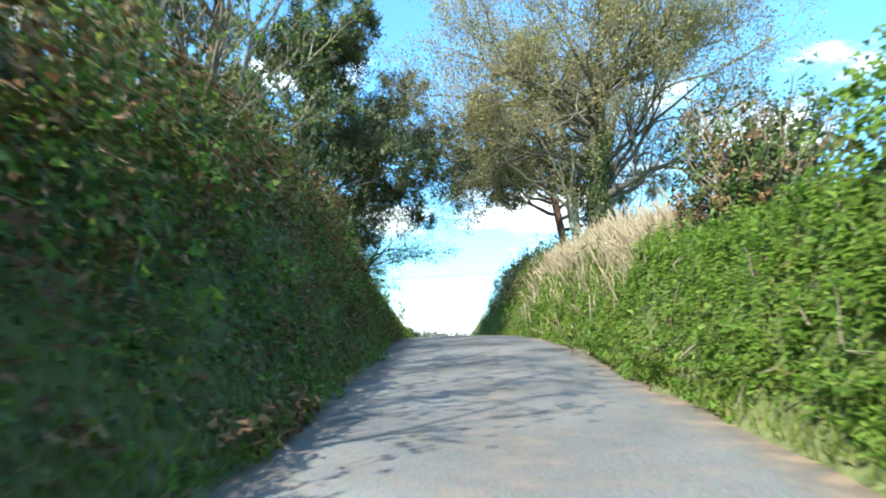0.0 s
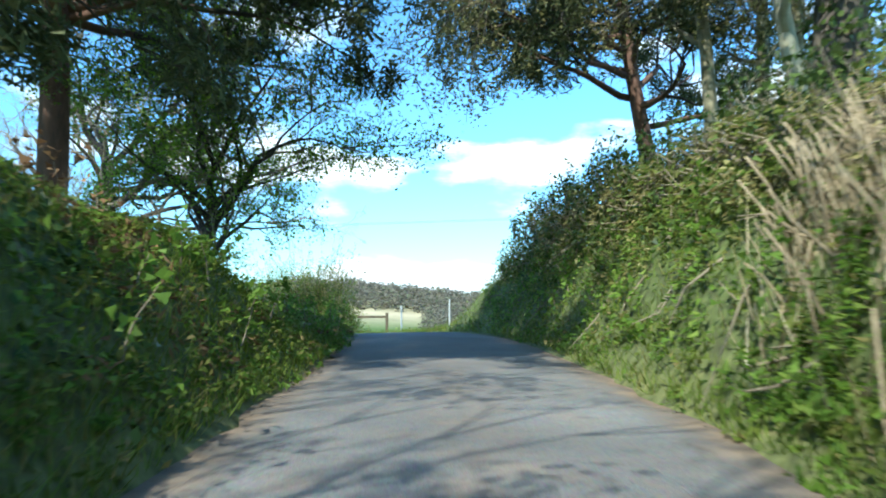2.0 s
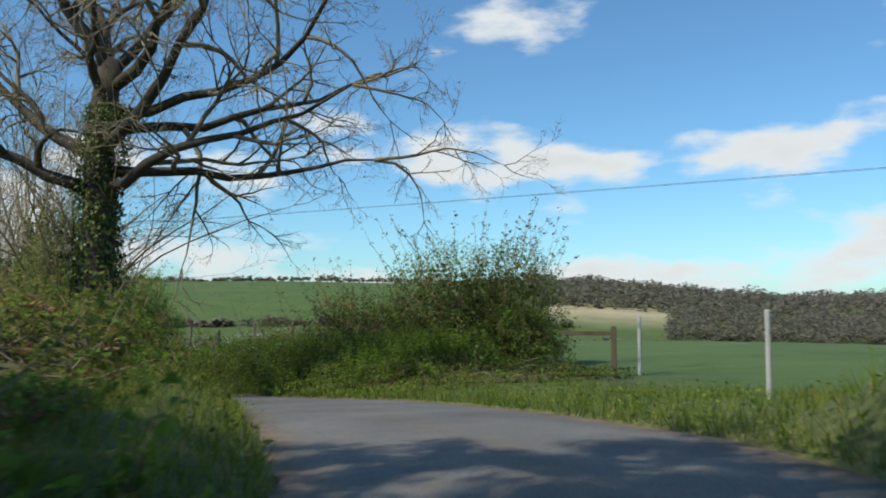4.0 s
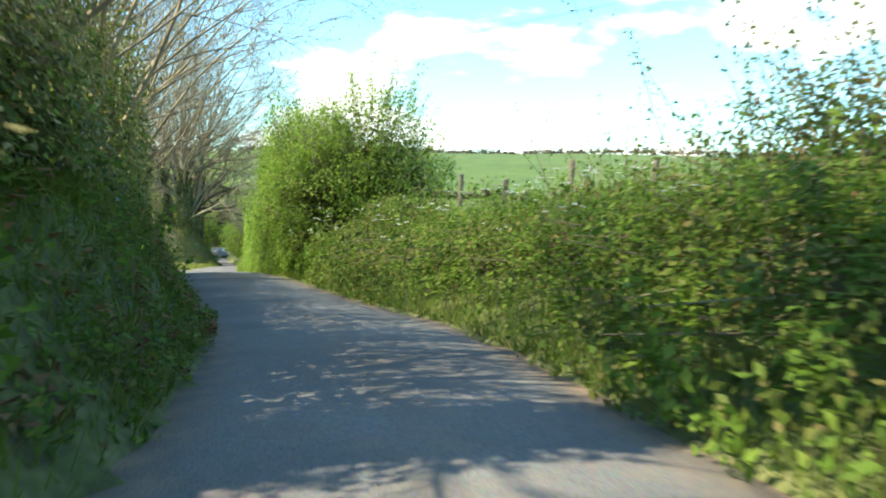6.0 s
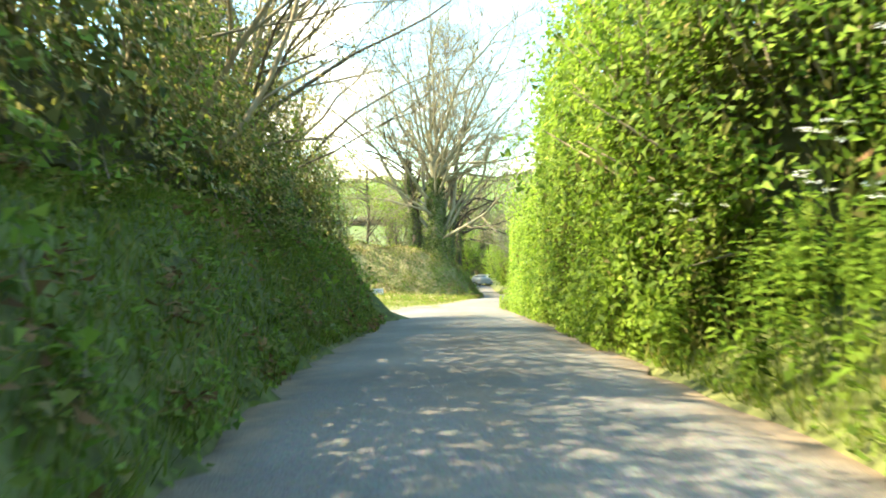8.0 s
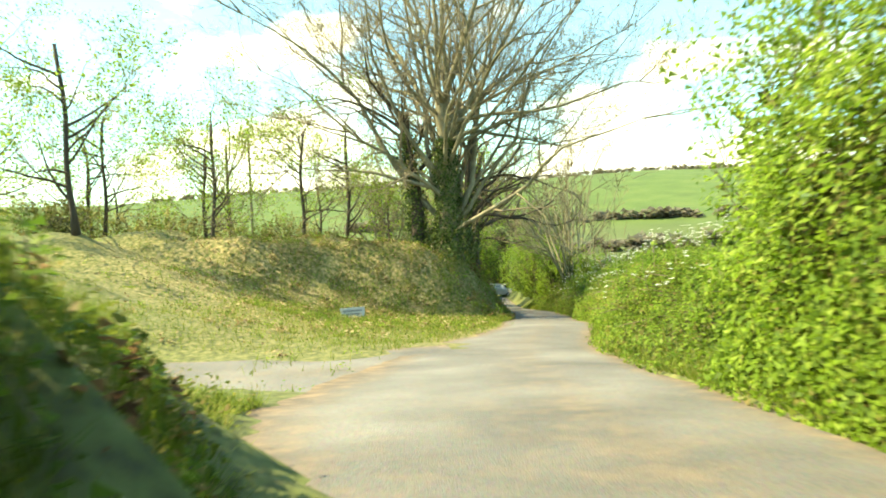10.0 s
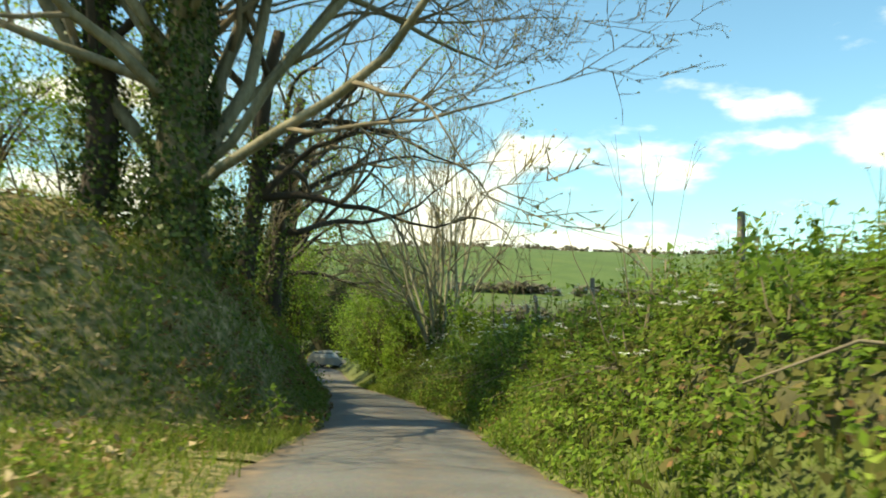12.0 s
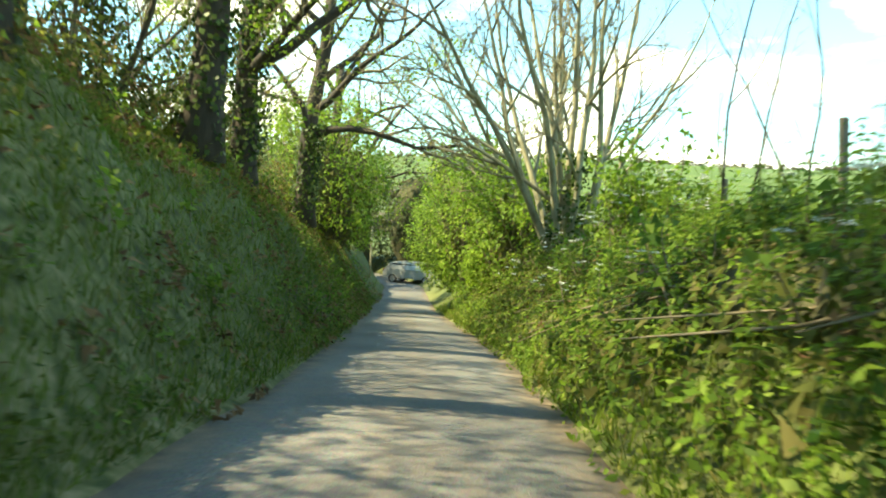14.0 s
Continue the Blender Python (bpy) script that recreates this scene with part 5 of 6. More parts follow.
for k, (x, y, r, h) in enumerate(((-117.0, 131.0, 4.0, 10.5), (-122.0, 128.0, 4.0, 10.0), (-113.0, 134.0, 4.0, 10.0), (-108.0, 131.5, 3.0, 9.0), (-112.0, 117.5, 3.5, 9.0), (-117.0, 120.0, 3.5, 9.0))):
    shrub("holly_tree", "dark evergreen closing the end of the lane", (x, y), r, h, 5000, [(NEEDLE, 0.7, 0.22, ""), (IVY, 0.3, 0.2, "")], seed=220 + k, shoots=20, shoot_h=1.0, stems=10, category="tree", group="dark evergreens at the lane's end")


def saplings():
    for k, (x, y, h) in enumerate(((-59.0, 93.3, 1.3), (-59.6, 94.2, 1.5), (-71.2, 104.5, 4.6), (-70.6, 105.3, 4.2), (-66.5, 101.2, 1.6))):
        _r = np.random.default_rng(230 + k)
        big = h > 3
        tree("sapling", "thin bare sapling growing out of the hedge", (x, y), [(0.1, d, h + 0.9, 0.026 if big else 0.018) for d in spray_dirs(2, (4, 18), _r)],
             {"kids": (4, 4, 3) if big else (3, 3, 2), "ratio": 0.34, "bend": 0.1, "lift": 0.02, "split": 0.02, "angle": (20, 50), "thin": 0.004}, BARK_DARK, TWIG, None, 240 + k, group="saplings in the hedge", depth=3 if big else 2)


saplings()

# ---------------------------------------------------------------- verge grass, weeds, flowers, litter


def verge_grass():
    rng = np.random.default_rng(301)
    for lab, s0, s1, side, e1, n, hgt in (  # side -1 is left
            ("long grass on the shaded bank of the sunken lane", S_Y(-4), S_Y(34), -1, 1.9, 30000, 0.24), ("grass and weeds on the sunny bank", S_Y(-8), S_Y(42), 1, 2.2, 18000, 0.26),
            ("long grass round the bend", S_Y(38), S_OAK, -1, 2.6, 9000, 0.3), ("verge grass by the gateway", S_Y(41), S_OAK, 1, 5.0, 12000, 0.28),
            ("long grass on the shaded bank", S_OAK, S_CORNER + 1, -1, 1.7, 44000, 0.24), ("grass at the foot of the tall hedge", S_OAK, S_HEDGE_END + 2, 1, 1.2, 11000, 0.28),
            ("grass below the sign and round the beech", S_CORNER + 9, S_BEECH, -1, 8.5, 14000, 0.18), ("grass along the brambles", S_HEDGE_END, S_OF(-92, 113), 1, 1.6, 16000, 0.3),
            ("grass on the shaded bank of the lower lane", S_BEECH - 4, S_OF(-96, 115), -1, 3.0, 46000, 0.24)):
        n = int(n * 1.0)
        s, e = rng.uniform(s0, s1, n), rng.uniform(0, 1, n) ** (1.15 if side < 0 else 1.6) * e1
        xy, _ = beside(s, e, side)
        base = on_ground(xy)
        root = thing("verge_grass", lab, "grass", tuple(base[0]), kind="stuff")
        link_part("grass_cover", blade_mesh("blades", base - base[0], hgt, 0.8, rng, 0.0075), GRASS, root)
        k = n // 5
        p = base[rng.integers(0, n, k // 8)]
        pos = np.repeat(p, 8, 0) + rng.normal(0, 0.09, (len(p) * 8, 3)) + np.array([0, 0, 0.12])
        link_part("weed_cover", leaf_mesh("weed_leaves", pos - base[0], 0.07, rng, up=0.5, aspect=0.6), BRAMBLE if side < 0 else GREEN, root)


verge_grass()


def bank_ivy():
    """Ivy and dead fern hanging down the steep left bank."""
    rng = np.random.default_rng(311)
    n = 15000
    c = 900
    sc, ec = rng.uniform(S_Y(-8), S_Y(26), c), rng.uniform(0.25, 1.9, c)
    idx = rng.integers(0, c, n)
    xy, r = beside(sc[idx] + rng.normal(0, 0.22, n), np.maximum(ec[idx] + rng.normal(0, 0.16, n), 0.05), -1)
    pos = on_ground(xy) + np.array([0, 0, 0.08]) + rng.normal(0, 0.05, (n, 3))
    root = thing("bank_ivy", "ivy and dead fern covering the steep bank", "ivy", tuple(pos[0]), kind="stuff")
    out = np.concatenate([r, 0.4 * np.ones((n, 1))], -1)
    h = wobble(pos[:, 0], pos[:, 1], 0.5, 4.0) + 0.5 * (pos[:, 1] > 9) < 0.25
    link_part("ivy_cover", leaf_mesh("ivy_leaves", pos[h] - pos[0], 0.085, rng, up=0.2, aspect=0.8, outward=out[h]), IVY, root)
    link_part("dead_fern", leaf_mesh("dead_fern", pos[~h] - pos[0], 0.13, rng, up=0.1, aspect=0.25, outward=out[~h], droop=1.5), BRACKEN, root)


bank_ivy()


def cow_parsley():
    """Flat white flower heads on thin stalks among the brambles."""
    rng = np.random.default_rng(321)
    groups = (((S_OAK + 2, S_BUSH + 10), (0.4, 4.0), 46), ((S_HEDGE_END + 2, S_OF(-78, 104)), (0.3, 3.2), 120), ((S_BUSH + 4, S_HEDGE_END), (0.1, 0.6), 30))
    for (s0, s1), (e0, e1), n in groups:
        n = int(n * 1.6)
        s, e = rng.uniform(s0, s1, n), rng.uniform(e0, e1, n)
        xy, _ = beside(s, e, 1)
        g = on_ground(xy)
        for k in range(n):
            h = rng.uniform(0.7, 1.0) + 0.75 * math.sin(min(e[k] / e1, 1) * math.pi * 0.6)
            root = thing("cow_parsley", "cow parsley with flat white flower heads", "flower", tuple(g[k]), "cow parsley along the lane")
            T = Tubes()
            heads = []
            top = np.array([rng.normal(0, 0.06), rng.normal(0, 0.06), h])
            T.add([(0, 0, 0), top * 0.6, top], [0.006, 0.004, 0.003], 3)
            for _ in range(rng.integers(2, 5)):
                t = top + np.array([rng.normal(0, 0.1), rng.normal(0, 0.1), rng.uniform(0.0, 0.14)])
                T.add([top * 0.8, t], [0.003, 0.002], 3)
                a = rng.uniform(0, 2 * np.pi, 16)
                rr = np.sqrt(rng.uniform(0, 1, 16)) * 0.045
                heads.append(t + np.stack([np.cos(a) * rr, np.sin(a) * rr, rng.normal(0, 0.006, 16)], -1))
            stalk = link_part("stalk", T.mesh("stalk"), GRASS, root)
            for hd in heads:
                link_part("flower_head", leaf_mesh("flower_head", hd, 0.026, rng, up=1.5, aspect=0.9), PETAL, stalk, "flat white flower head")


cow_parsley()


def nettle_bed(label, s0, s1, e0, e1, lift, n, seed, mat=GREEN, tall=0.6):
    """Upright stems with tiers of drooping pointed leaves; lift is how far up the undergrowth they start."""
    rng = np.random.default_rng(seed)
    s, e = rng.uniform(s0, s1, n), rng.uniform(0, 1, n) ** 0.8 * (e1 - e0) + e0
    base = on_ground(beside(s, e, 1)[0])
    base[:, 2] += lift * np.sin(np.clip((e - e0) / (e1 - e0), 0, 1) * np.pi * 0.75)
    root = thing("nettle_bed", label, "nettles", tuple(base[0]), kind="stuff")
    h = tall * rng.uniform(0.55, 1.25, n)
    top = base + np.stack([rng.normal(0, 0.12, n) * h, rng.normal(0, 0.12, n) * h, h], -1)
    T = Tubes()
    for a, b in zip(base - base[0], top - base[0]):
        T.add([a, b], [0.005, 0.003], 3)
    link_part("stem_tangle", T.mesh("stems"), GRASS, root, "thin green stems")
    f = np.tile(np.linspace(0.25, 1.0, 7), n)
    az = np.tile(np.arange(7) * 1.57, n) + rng.uniform(0, 6.28, 7 * n)
    p = np.repeat(base, 7, 0) * (1 - f)[:, None] + np.repeat(top, 7, 0) * f[:, None]
    size = 0.105 * (1.15 - 0.55 * f) * rng.uniform(0.7, 1.2, 7 * n)
    parts = []
    for sgn in (1, -1):
        d = np.stack([np.cos(az) * sgn, np.sin(az) * sgn, -0.35 + 0.5 * f], -1)
        side = np.stack([-np.sin(az), np.cos(az), 0 * az], -1) * (size * 0.3)[:, None]
        mid = p + d * (size * 0.45)[:, None] + (0, 0, 0.012)
        parts.append(np.stack([p, mid + side, p + d * (size * 1.15)[:, None] - (0, 0, 0.02), mid - side], 1))
    v = np.concatenate(parts) - base[0]
    k = len(v)
    link_part("weed_cover", mesh_from_arrays("nettle_leaves", v.reshape(-1, 3), np.arange(4 * k), np.full(k, 4)), mat, root)


nettle_bed("fresh nettles and dead nettles along the bramble bank", S_GATE + 4, S_BUSH + 3, 0.2, 4.2, 0.75, 1700, 351)
nettle_bed("fresh nettles and hogweed on the lower bank", S_HEDGE_END, S_OF(-74, 102), 0.1, 3.0, 0.65, 1800, 352, tall=0.5)
nettle_bed("nettles and cow parsley leaves at the foot of the tall hedge", S_BUSH + 4, S_HEDGE_END - 1, 0.0, 1.0, 0.35, 900, 354, tall=0.55)
nettle_bed("nettles and fresh weeds on the sunny bank", S_Y(0), S_Y(24), 0.1, 1.0, 0.15, 800, 353, tall=0.35)


def sign_bank_weeds():
    """Spring weeds in tufts all over the rough bank behind the sign."""
    rng = np.random.default_rng(341)
    c = 1500
    xy = np.stack([rng.normal(-63.5, 4.6, c), rng.normal(86.5, 4.0, c)], -1)
    s, off, _ = lane_frame(xy[:, 0], xy[:, 1])
    xy = xy[-off > half_left(s) + 0.5]
    idx = rng.integers(0, len(xy), 15000)
    p = xy[idx] + rng.normal(0, 0.13, (15000, 2))
    pos = on_ground(p) + np.array([0, 0, 0.03]) + np.abs(rng.normal(0, 0.09, (15000, 3))) * (0, 0, 1)
    root = thing("bank_weeds", "tufts of spring weeds and dead bracken on the rough bank", "weeds", tuple(pos[0]), kind="stuff")
    kind_of = (idx * 7919 % 100) / 100
    q = on_ground(xy[rng.integers(0, len(xy), 14000)] + rng.normal(0, 0.35, (14000, 2)))
    link_part("grass_cover", blade_mesh("blades", q - pos[0], 0.26, 0.9, rng, 0.012), GRASS, root)
    for lo, hi, mat, sz in ((0.0, 0.3, GREEN, 0.08), (0.3, 0.62, LIME, 0.07), (0.62, 0.75, BRAMBLE, 0.08), (0.75, 1.0, LITTER, 0.12)):
        m = (kind_of >= lo) & (kind_of < hi)
        link_part("weed_cover", leaf_mesh("weeds", pos[m] - pos[0], sz, rng, up=0.5, aspect=0.5), mat, root)


sign_bank_weeds()


def leaf_litter():
    rng = np.random.default_rng(331)
    n = 15000
    xy = np.stack([rng.normal(-66.0, 4.2, n), rng.normal(87.0, 3.6, n)], -1)
    s, off, _ = lane_frame(xy[:, 0], xy[:, 1])
    xy = xy[off < -4.5]
    pos = on_ground(xy) + np.array([0, 0, 0.03])
    root = thing("leaf_litter", "fallen beech leaves and dry bracken on the bank", "leaves", tuple(pos[0]), kind="stuff")
    link_part("litter_cover", leaf_mesh("fallen_leaves", pos - pos[0], 0.11, rng, up=0.9, aspect=0.6), LITTER, root)


leaf_litter()

# ---------------------------------------------------------------- fences, posts, sign, wires, car


def box_mesh(name, sx, sy, sz, bevel=0.01, base=True):
    bm = bmesh.new()
    bmesh.ops.create_cube(bm, size=1.0)
    bmesh.ops.scale(bm, vec=(sx, sy, sz), verts=bm.verts)
    if base:
        bmesh.ops.translate(bm, vec=(0, 0, sz / 2), verts=bm.verts)
    if bevel:
        bmesh.ops.bevel(bm, geom=bm.edges[:], offset=bevel, segments=2, affect="EDGES")
    me = bpy.data.meshes.new(name)
    bm.to_mesh(me)
    bm.free()
    return me


def round_post(name, label, x, y, tall, r, mat, lean=(0, 0), group="", sink=0.3, top=None):
    """A sawn round stake with a chamfered top."""
    z = height_at(x, y)
    if top is not None:
        tall = top - z
    rng = np.random.default_rng(int(abs(x * 91 + y * 37)))
    bm = bmesh.new()
    bmesh.ops.create_cone(bm, cap_ends=True, segments=12, radius1=r, radius2=r * 0.93, depth=tall + sink)
    bmesh.ops.translate(bm, vec=(0, 0, (tall - sink) / 2), verts=bm.verts)
    rim = [e for e in bm.edges if all(v.co.z > tall - 0.01 for v in e.verts)]
    bmesh.ops.bevel(bm, geom=rim, offset=r * 0.25, segments=1, affect="EDGES")
    for v in bm.verts:
        v.co.x += rng.normal(0, r * 0.05)
        v.co.y += rng.normal(0, r * 0.05)
    me = bpy.data.meshes.new(name)
    bm.to_mesh(me)
    bm.free()
    me.materials.append(mat)
    ob = new(name, me)
    ob.matrix_world = pose(x, y, z, lean[0], lean[1], rng.uniform(0, 360))
    return tagged(ob, label, "post", group)


def wire_run(name, label, a, b, sag, r, mat, parts=12):
    t = np.linspace(0, 1, parts + 1)[:, None]
    p = np.array(a) * (1 - t) + np.array(b) * t
    p[:, 2] -= sag * 4 * t[:, 0] * (1 - t[:, 0])
    T = Tubes()
    T.add(p - p[0], np.full(parts + 1, r), 5)
    me = T.mesh(name)
    me.materials.append(mat)
    ob = new(name, me)
    ob.location = p[0]
    return tagged(ob, label, "wire")


# white posts, their colour greyed for shade, and rail of the field gateway
round_post("gate_post", "round white painted post at the field gateway, greyed for shade", 1.1, 49.8, 1.2, 0.042, SHADED_PAINT, group="white gateway posts", top=4.3)
round_post("gate_post", "round white painted post at the field gateway, greyed for shade", -1.1, 60.0, 1.4, 0.05, SHADED_PAINT, group="white gateway posts", top=4.12)
rail = thing("post_and_rail", "brown timber post with a single rail into the hedge", "fence", (-2.0, 63.0, height_at(-2.0, 63.0)))
link_part("post", box_mesh("post", 0.16, 0.16, 1.35 + 0.3, 0.012), WOOD_BROWN, rail).location = (0, 0, -0.3)
_rl = link_part("rail", box_mesh("rail", 4.2, 0.07, 0.13, 0.01, False), WOOD_BROWN, rail)
_rl.location = (-2.1, 0.1, 1.12)
for k in range(9):
    round_post("fence_post", "weathered round fence stake in the pasture", 3.5 + 4.2 * k, 71.0 - 0.6 * k, 1.2, 0.06, WOOD_POST, group="stakes of the pasture fence")
# stakes behind the bramble bank
FENCE_A = [(-11.2, 66.4), (-13.7, 67.5), (-16.2, 68.6), (-18.7, 69.7), (-21.0, 70.5), (-23.35, 71.65)]
for k, (x, y) in enumerate(FENCE_A):
    round_post("fence_post", "weathered round fence stake above the brambles", x, y, 2.0, 0.075, WOOD_POST, lean=((k * 37) % 5 - 2, (k * 53) % 5 - 2), group="stakes behind the brambles", top=(3.75, 3.7, 3.7, 3.75, 3.3, 3.45)[k])
for k in range(len(FENCE_A) - 1):
    a, b = FENCE_A[k], FENCE_A[k + 1]
    za, zb = (3.75, 3.7, 3.7, 3.75, 3.3, 3.45)[k] - 0.15, (3.75, 3.7, 3.7, 3.75, 3.3, 3.45)[k + 1] - 0.15
    wire_run("fence_wire", "plain galvanised fence wire between stakes", (*a, za), (*b, zb), 0.03, 0.004, WIRE, 4)
# stakes along the lower bank
FENCE_B = [(-56.2, 92.6, 0.1), (-58.8, 95.0, 0.55), (-61.4, 97.2, 0.45), (-64.0, 99.4, 0.5), (-66.8, 101.6, 0.5), (-69.4, 103.9, 0.5), (-72.2, 106.0, 0.4)]
for k, (x, y, up) in enumerate(FENCE_B):
    round_post("fence_post", "weathered leaning fence stake in the hedge" if k in (2, 4) else "weathered fence stake standing out of the hedge", x, y, 1.45 + up, 0.052, WOOD_POST, lean=((0, 0), (2, 1), (-14, 12), (4, -3), (12, -10), (2, 4), (-3, 2))[k], group="stakes along the lower bank")
for k in range(24):
    xy, _ = beside(np.array([S_BEECH - 2 + 0.9 * k]), 4.3 + 0.3 * math.sin(k * 2.1), 1)
    round_post("paling", "short dark split paling in the hedge", xy[0, 0], xy[0, 1], 1.25 + 0.2 * math.sin(k * 5.3), 0.035, BARK_DARK, lean=(8 * math.sin(k * 3.7), 9 * math.cos(k * 2.9)), group="palings in the hedge")


def name_sign():
    """White board on two short stakes; its lettering is drawn as bars."""
    x, y = -63.96, 85.26
    z = height_at(x, y)
    root = thing("name_sign", "white rectangular sign board with dark lettering on two stakes", "sign", (x, y, z - 0.25))
    root.rotation_euler = (0, 0, math.atan2(0.91, 0.13) + math.pi)
    top = -2.78 - (z - 0.25)
    board = link_part("board", box_mesh("board", 0.93, 0.03, 0.36, 0.006, False), WHITE_PAINT, root, "white painted board")
    board.location = (0, 0, top - 0.18)
    for sx in (-0.3, 0.3):
        p = link_part("stake", box_mesh("stake", 0.06, 0.05, top - 0.02, 0.005), WOOD_POST, root)
        p.location = (sx, -0.045, 0)
    dark = solid_material("dark_lettering", [(0.3, (0.16, 0.16, 0.17)), (0.7, (0.24, 0.24, 0.25))], 20, 0.6, 0.0)
    for row, (zz, w) in enumerate(((top - 0.12, 0.74), (top - 0.24, 0.56))):
        k = 10 if row == 0 else 7
        for j in range(k):
            b = link_part("lettering", box_mesh("lettering", w / k * 0.7, 0.006, 0.07, 0, False), dark, board)
            b.location = (-w / 2 + w * (j + 0.5) / k, 0.019, zz - (top - 0.18))
    return root


name_sign()

# overhead line across the fields
for dz, dy in ((0.0, 0.0), (0.22, 1.1)):
    wire_run("overhead_cable", "black overhead cable crossing the fields", (62, 65.5 + dy, 11.4 + dz), (-132, 104.5 + dy, 11.2 + dz), 0.9, 0.009, CABLE, 40)
for x, y in ((62, 66.0), (-132, 105.0)):
    round_post("telegraph_pole", "tall timber pole carrying the overhead cables", x, y, 9.0, 0.14, WOOD_BROWN, top=11.8, sink=1.0)
round_post("marker_post", "thin pale post at the lane's edge", -103.2, 118.6, 3.2, 0.06, BARK_PALE)


def parked_car():
    """A small silver hatchback standing across the end of the lane."""
    x, y = -110.2, 126.4
    z = height_at(x, y)
    paint = solid_material("silver_paint", [(0.3, (0.30, 0.30, 0.28)), (0.7, (0.36, 0.36, 0.34))], 3, 0.3, 0.0, metal=0.3)
    glass, N, L = material("car_glass")
    o, b = N("ShaderNodeOutputMaterial"), N("ShaderNodeBsdfPrincipled")
    b.inputs["Base Color"].default_value, b.inputs["Roughness"].default_value = (0.02, 0.025, 0.03, 1), 0.05
    L(b.outputs[0], o.inputs[0])
    tyre = solid_material("tyre_rubber", [(0.3, (0.02, 0.02, 0.02)), (0.7, (0.04, 0.04, 0.04))], 9, 0.9, 0.2)
    steel = solid_material("wheel_steel", [(0.3, (0.35, 0.35, 0.35)), (0.7, (0.5, 0.5, 0.5))], 9, 0.4, 0.0, metal=0.8)
    lampm = solid_material("red_lens", [(0.3, (0.35, 0.02, 0.02)), (0.7, (0.5, 0.03, 0.03))], 9, 0.2, 0.0)
    root = thing("car", "small pale silver car standing across the lane's end", "car", (x, y, z + 0.04))
    root.rotation_euler = (0, 0, radians(30))
    prof = [(-2.0, 0.35), (-2.02, 0.75), (-1.85, 0.95), (-1.55, 1.38), (-1.2, 1.46), (0.2, 1.47), (0.55, 1.36), (1.05, 0.98), (1.8, 0.86), (2.02, 0.68), (2.03, 0.35)]

    def extrude(pts, half, mat, name, inset=0.0, lab=""):
        bm = bmesh.new()
        a = [bm.verts.new((px, -half + (inset if pz > 1.0 else 0), pz)) for px, pz in pts]
        c = [bm.verts.new((px, half - (inset if pz > 1.0 else 0), pz)) for px, pz in pts]
        bm.faces.new(a)
        bm.faces.new(c[::-1])
        for i in range(len(pts)):
            j = (i + 1) % len(pts)
            bm.faces.new((a[j], a[i], c[i], c[j]))
        bmesh.ops.recalc_face_normals(bm, faces=bm.faces)
        me = bpy.data.meshes.new(name)
        bm.to_mesh(me)
        bm.free()
        return link_part(name, me, mat, root, lab)

    extrude(prof, 0.82, paint, "body", 0.12)
    for sgn in (-1, 1):
        for nm, pts in (("rear_window", [(-1.45, 1.0), (-1.35, 1.34), (-0.4, 1.36), (-0.4, 1.0)]), ("front_window", [(-0.3, 1.0), (-0.3, 1.36), (0.35, 1.33), (0.8, 1.0)])):
            w = extrude(pts, 0.012, glass, nm)
            w.location = (0, sgn * 0.735, 0)
    for nm, pts in (("windscreen", [(1.03, 1.01), (0.58, 1.36), (0.61, 1.37), (1.06, 1.02)]), ("rear_screen", [(-1.87, 0.98), (-1.58, 1.37), (-1.61, 1.38), (-1.9, 0.99)])):
        extrude(pts, 0.62, glass, nm)
    for px in (-1.25, 1.3):
        for sgn in (-1, 1):
            wheel = root
            for nm, r, wd, m in (("wheel", 0.3, 0.19, tyre), ("rim", 0.19, 0.2, steel)):
                bm = bmesh.new()
                bmesh.ops.create_cone(bm, cap_ends=True, segments=20, radius1=r, radius2=r, depth=wd)
                bmesh.ops.rotate(bm, cent=(0, 0, 0), matrix=Matrix.Rotation(radians(90), 3, "X"), verts=bm.verts)
                me = bpy.data.meshes.new(nm)
                bm.to_mesh(me)
                bm.free()
                piece = link_part(nm, me, m, wheel)
                piece.location = (px, sgn * 0.76, 0.3) if nm == "wheel" else (0, 0, 0)
                wheel = piece
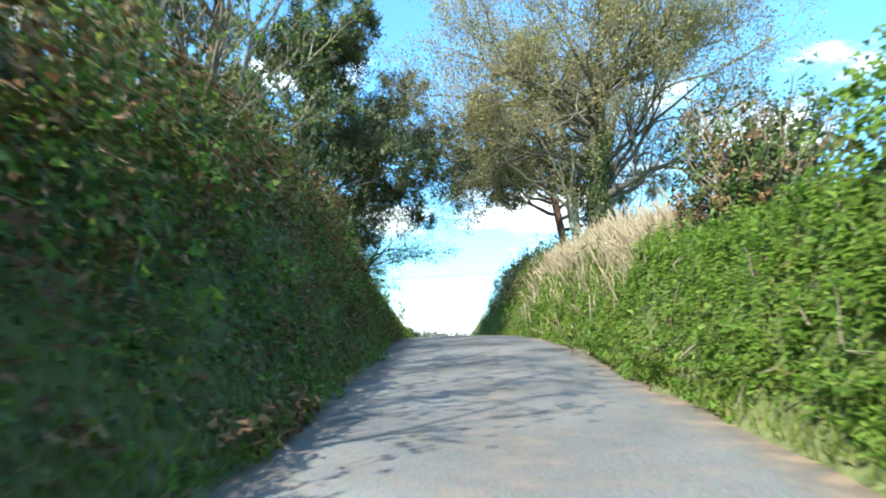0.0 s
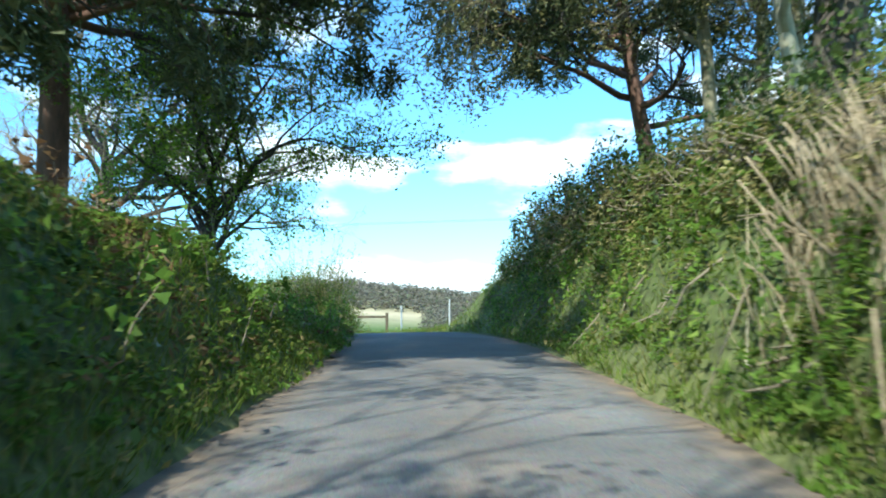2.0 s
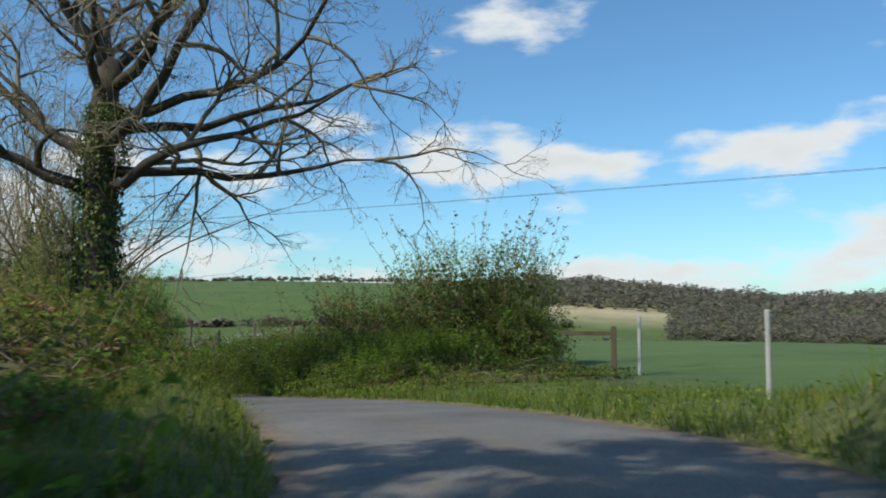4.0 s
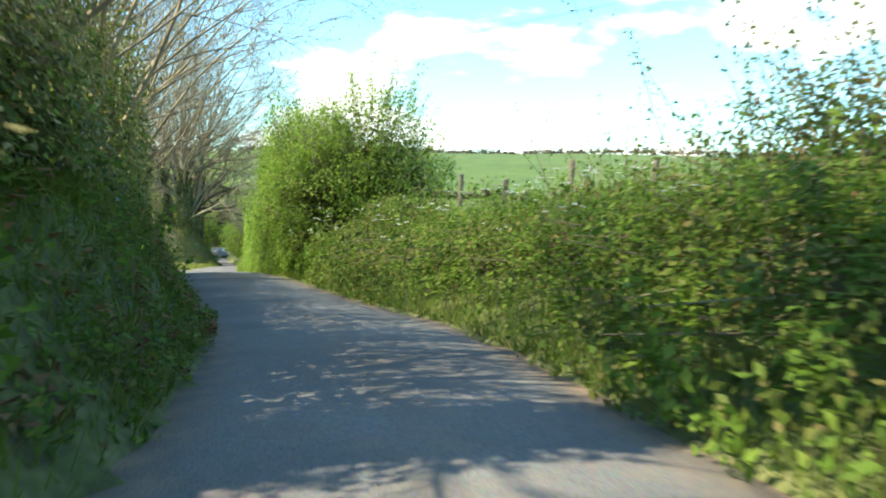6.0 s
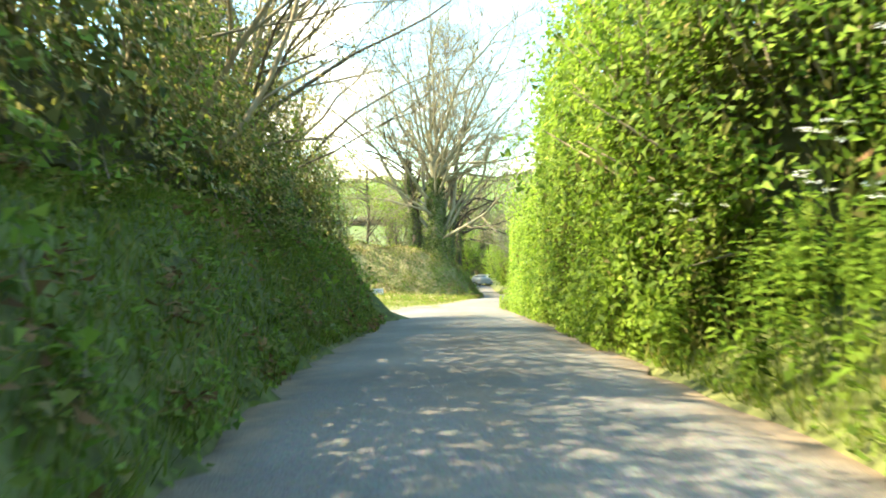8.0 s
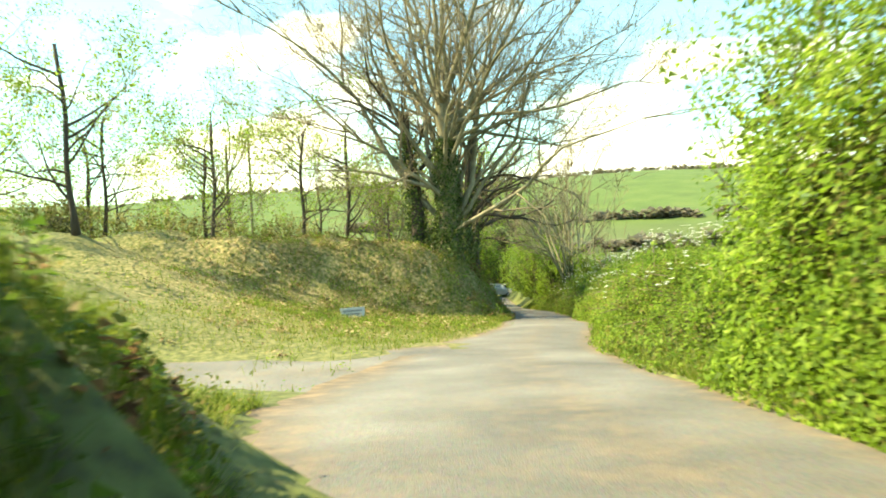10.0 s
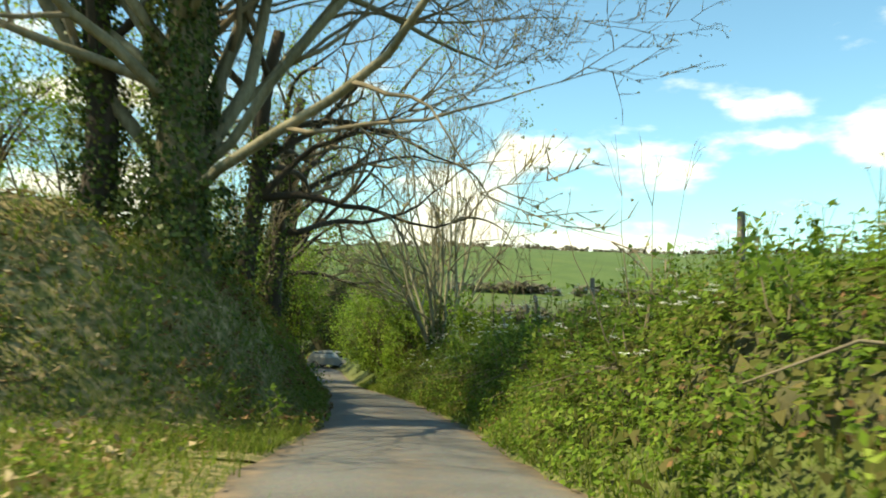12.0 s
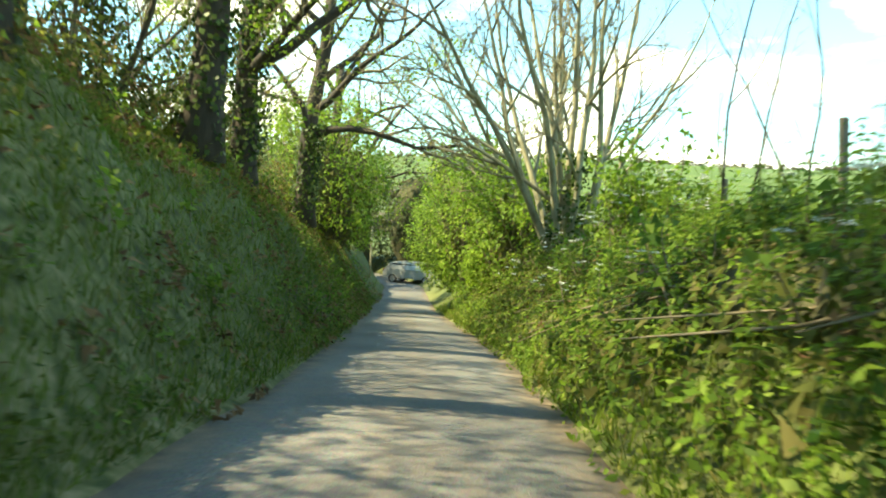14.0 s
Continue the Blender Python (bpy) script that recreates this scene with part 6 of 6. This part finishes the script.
    for sgn in (-1, 1):
        link_part("tail_light", box_mesh("tail_light", 0.06, 0.16, 0.22, 0.01, False), lampm, root, "red tail light").location = (-2.0, sgn * 0.68, 0.78)


parked_car()

# ---------------------------------------------------------------- far country


def far_woods():
    rng = np.random.default_rng(401)
    c = np.array([-5.0, 45.0])

    def belt(name, label, az0, az1, r0, r1, n, size, tall, mat, gaps):
        az, r = rng.uniform(az0, az1, n // 12), rng.uniform(r0, r1, n // 12)
        keep = wobble(az, r * 0.01, 0.9, gaps) > -0.75
        az, r = np.radians(az[keep]), r[keep]
        xy = c + np.stack([-np.sin(az), np.cos(az)], -1) * r[:, None]
        z = height(xy[:, 0], xy[:, 1])
        hh = tall * rng.uniform(0.4, 1.1, len(z)) * (1 + 0.5 * wobble(az * 57, r * 0.02, 1.7, gaps + 2))
        k = 12
        d = unit(rng.normal(size=(len(z), k, 3))) * rng.uniform(0.5, 1, (len(z), k, 1))
        pos = np.concatenate([xy, z[:, None]], -1)[:, None] + d * np.stack([hh * 0.5, hh * 0.5, hh * 0.5], -1)[:, None] + np.stack([0 * hh, 0 * hh, hh * 0.5], -1)[:, None]
        pos = pos.reshape(-1, 3)
        root = thing(name, label, "woods", tuple(pos[0]), kind="stuff")
        link_part("canopy", leaf_mesh("crowns", pos - pos[0], size, rng, up=0.7, aspect=0.95, tri=True), mat, root)

    belt("far_woods", "dark hedgerow trees along the far ridge", -25, 75, 400, 440, 16000, 1.5, 2.4, WOODLAND, 1.0)
    belt("far_woods", "bare brown woodland over the far hill", -26, 9.4, 300, 440, 42000, 1.3, 5.0, WOODLAND, 2.0)
    belt("far_woods", "bare brown woodland on the lower slope", -26, -1.0, 228, 300, 30000, 0.85, 5.0, WOODLAND, 5.0)
    belt("far_hedgerow", "hedgerow across the valley fields", -20, 60, 186, 192, 6000, 1.5, 3.0, WOODLAND, 3.0)
    belt("far_hedgerow", "hedgerow below the far pasture", 6, 62, 252, 256, 5000, 1.7, 2.6, WOODLAND, 4.0)


far_woods()
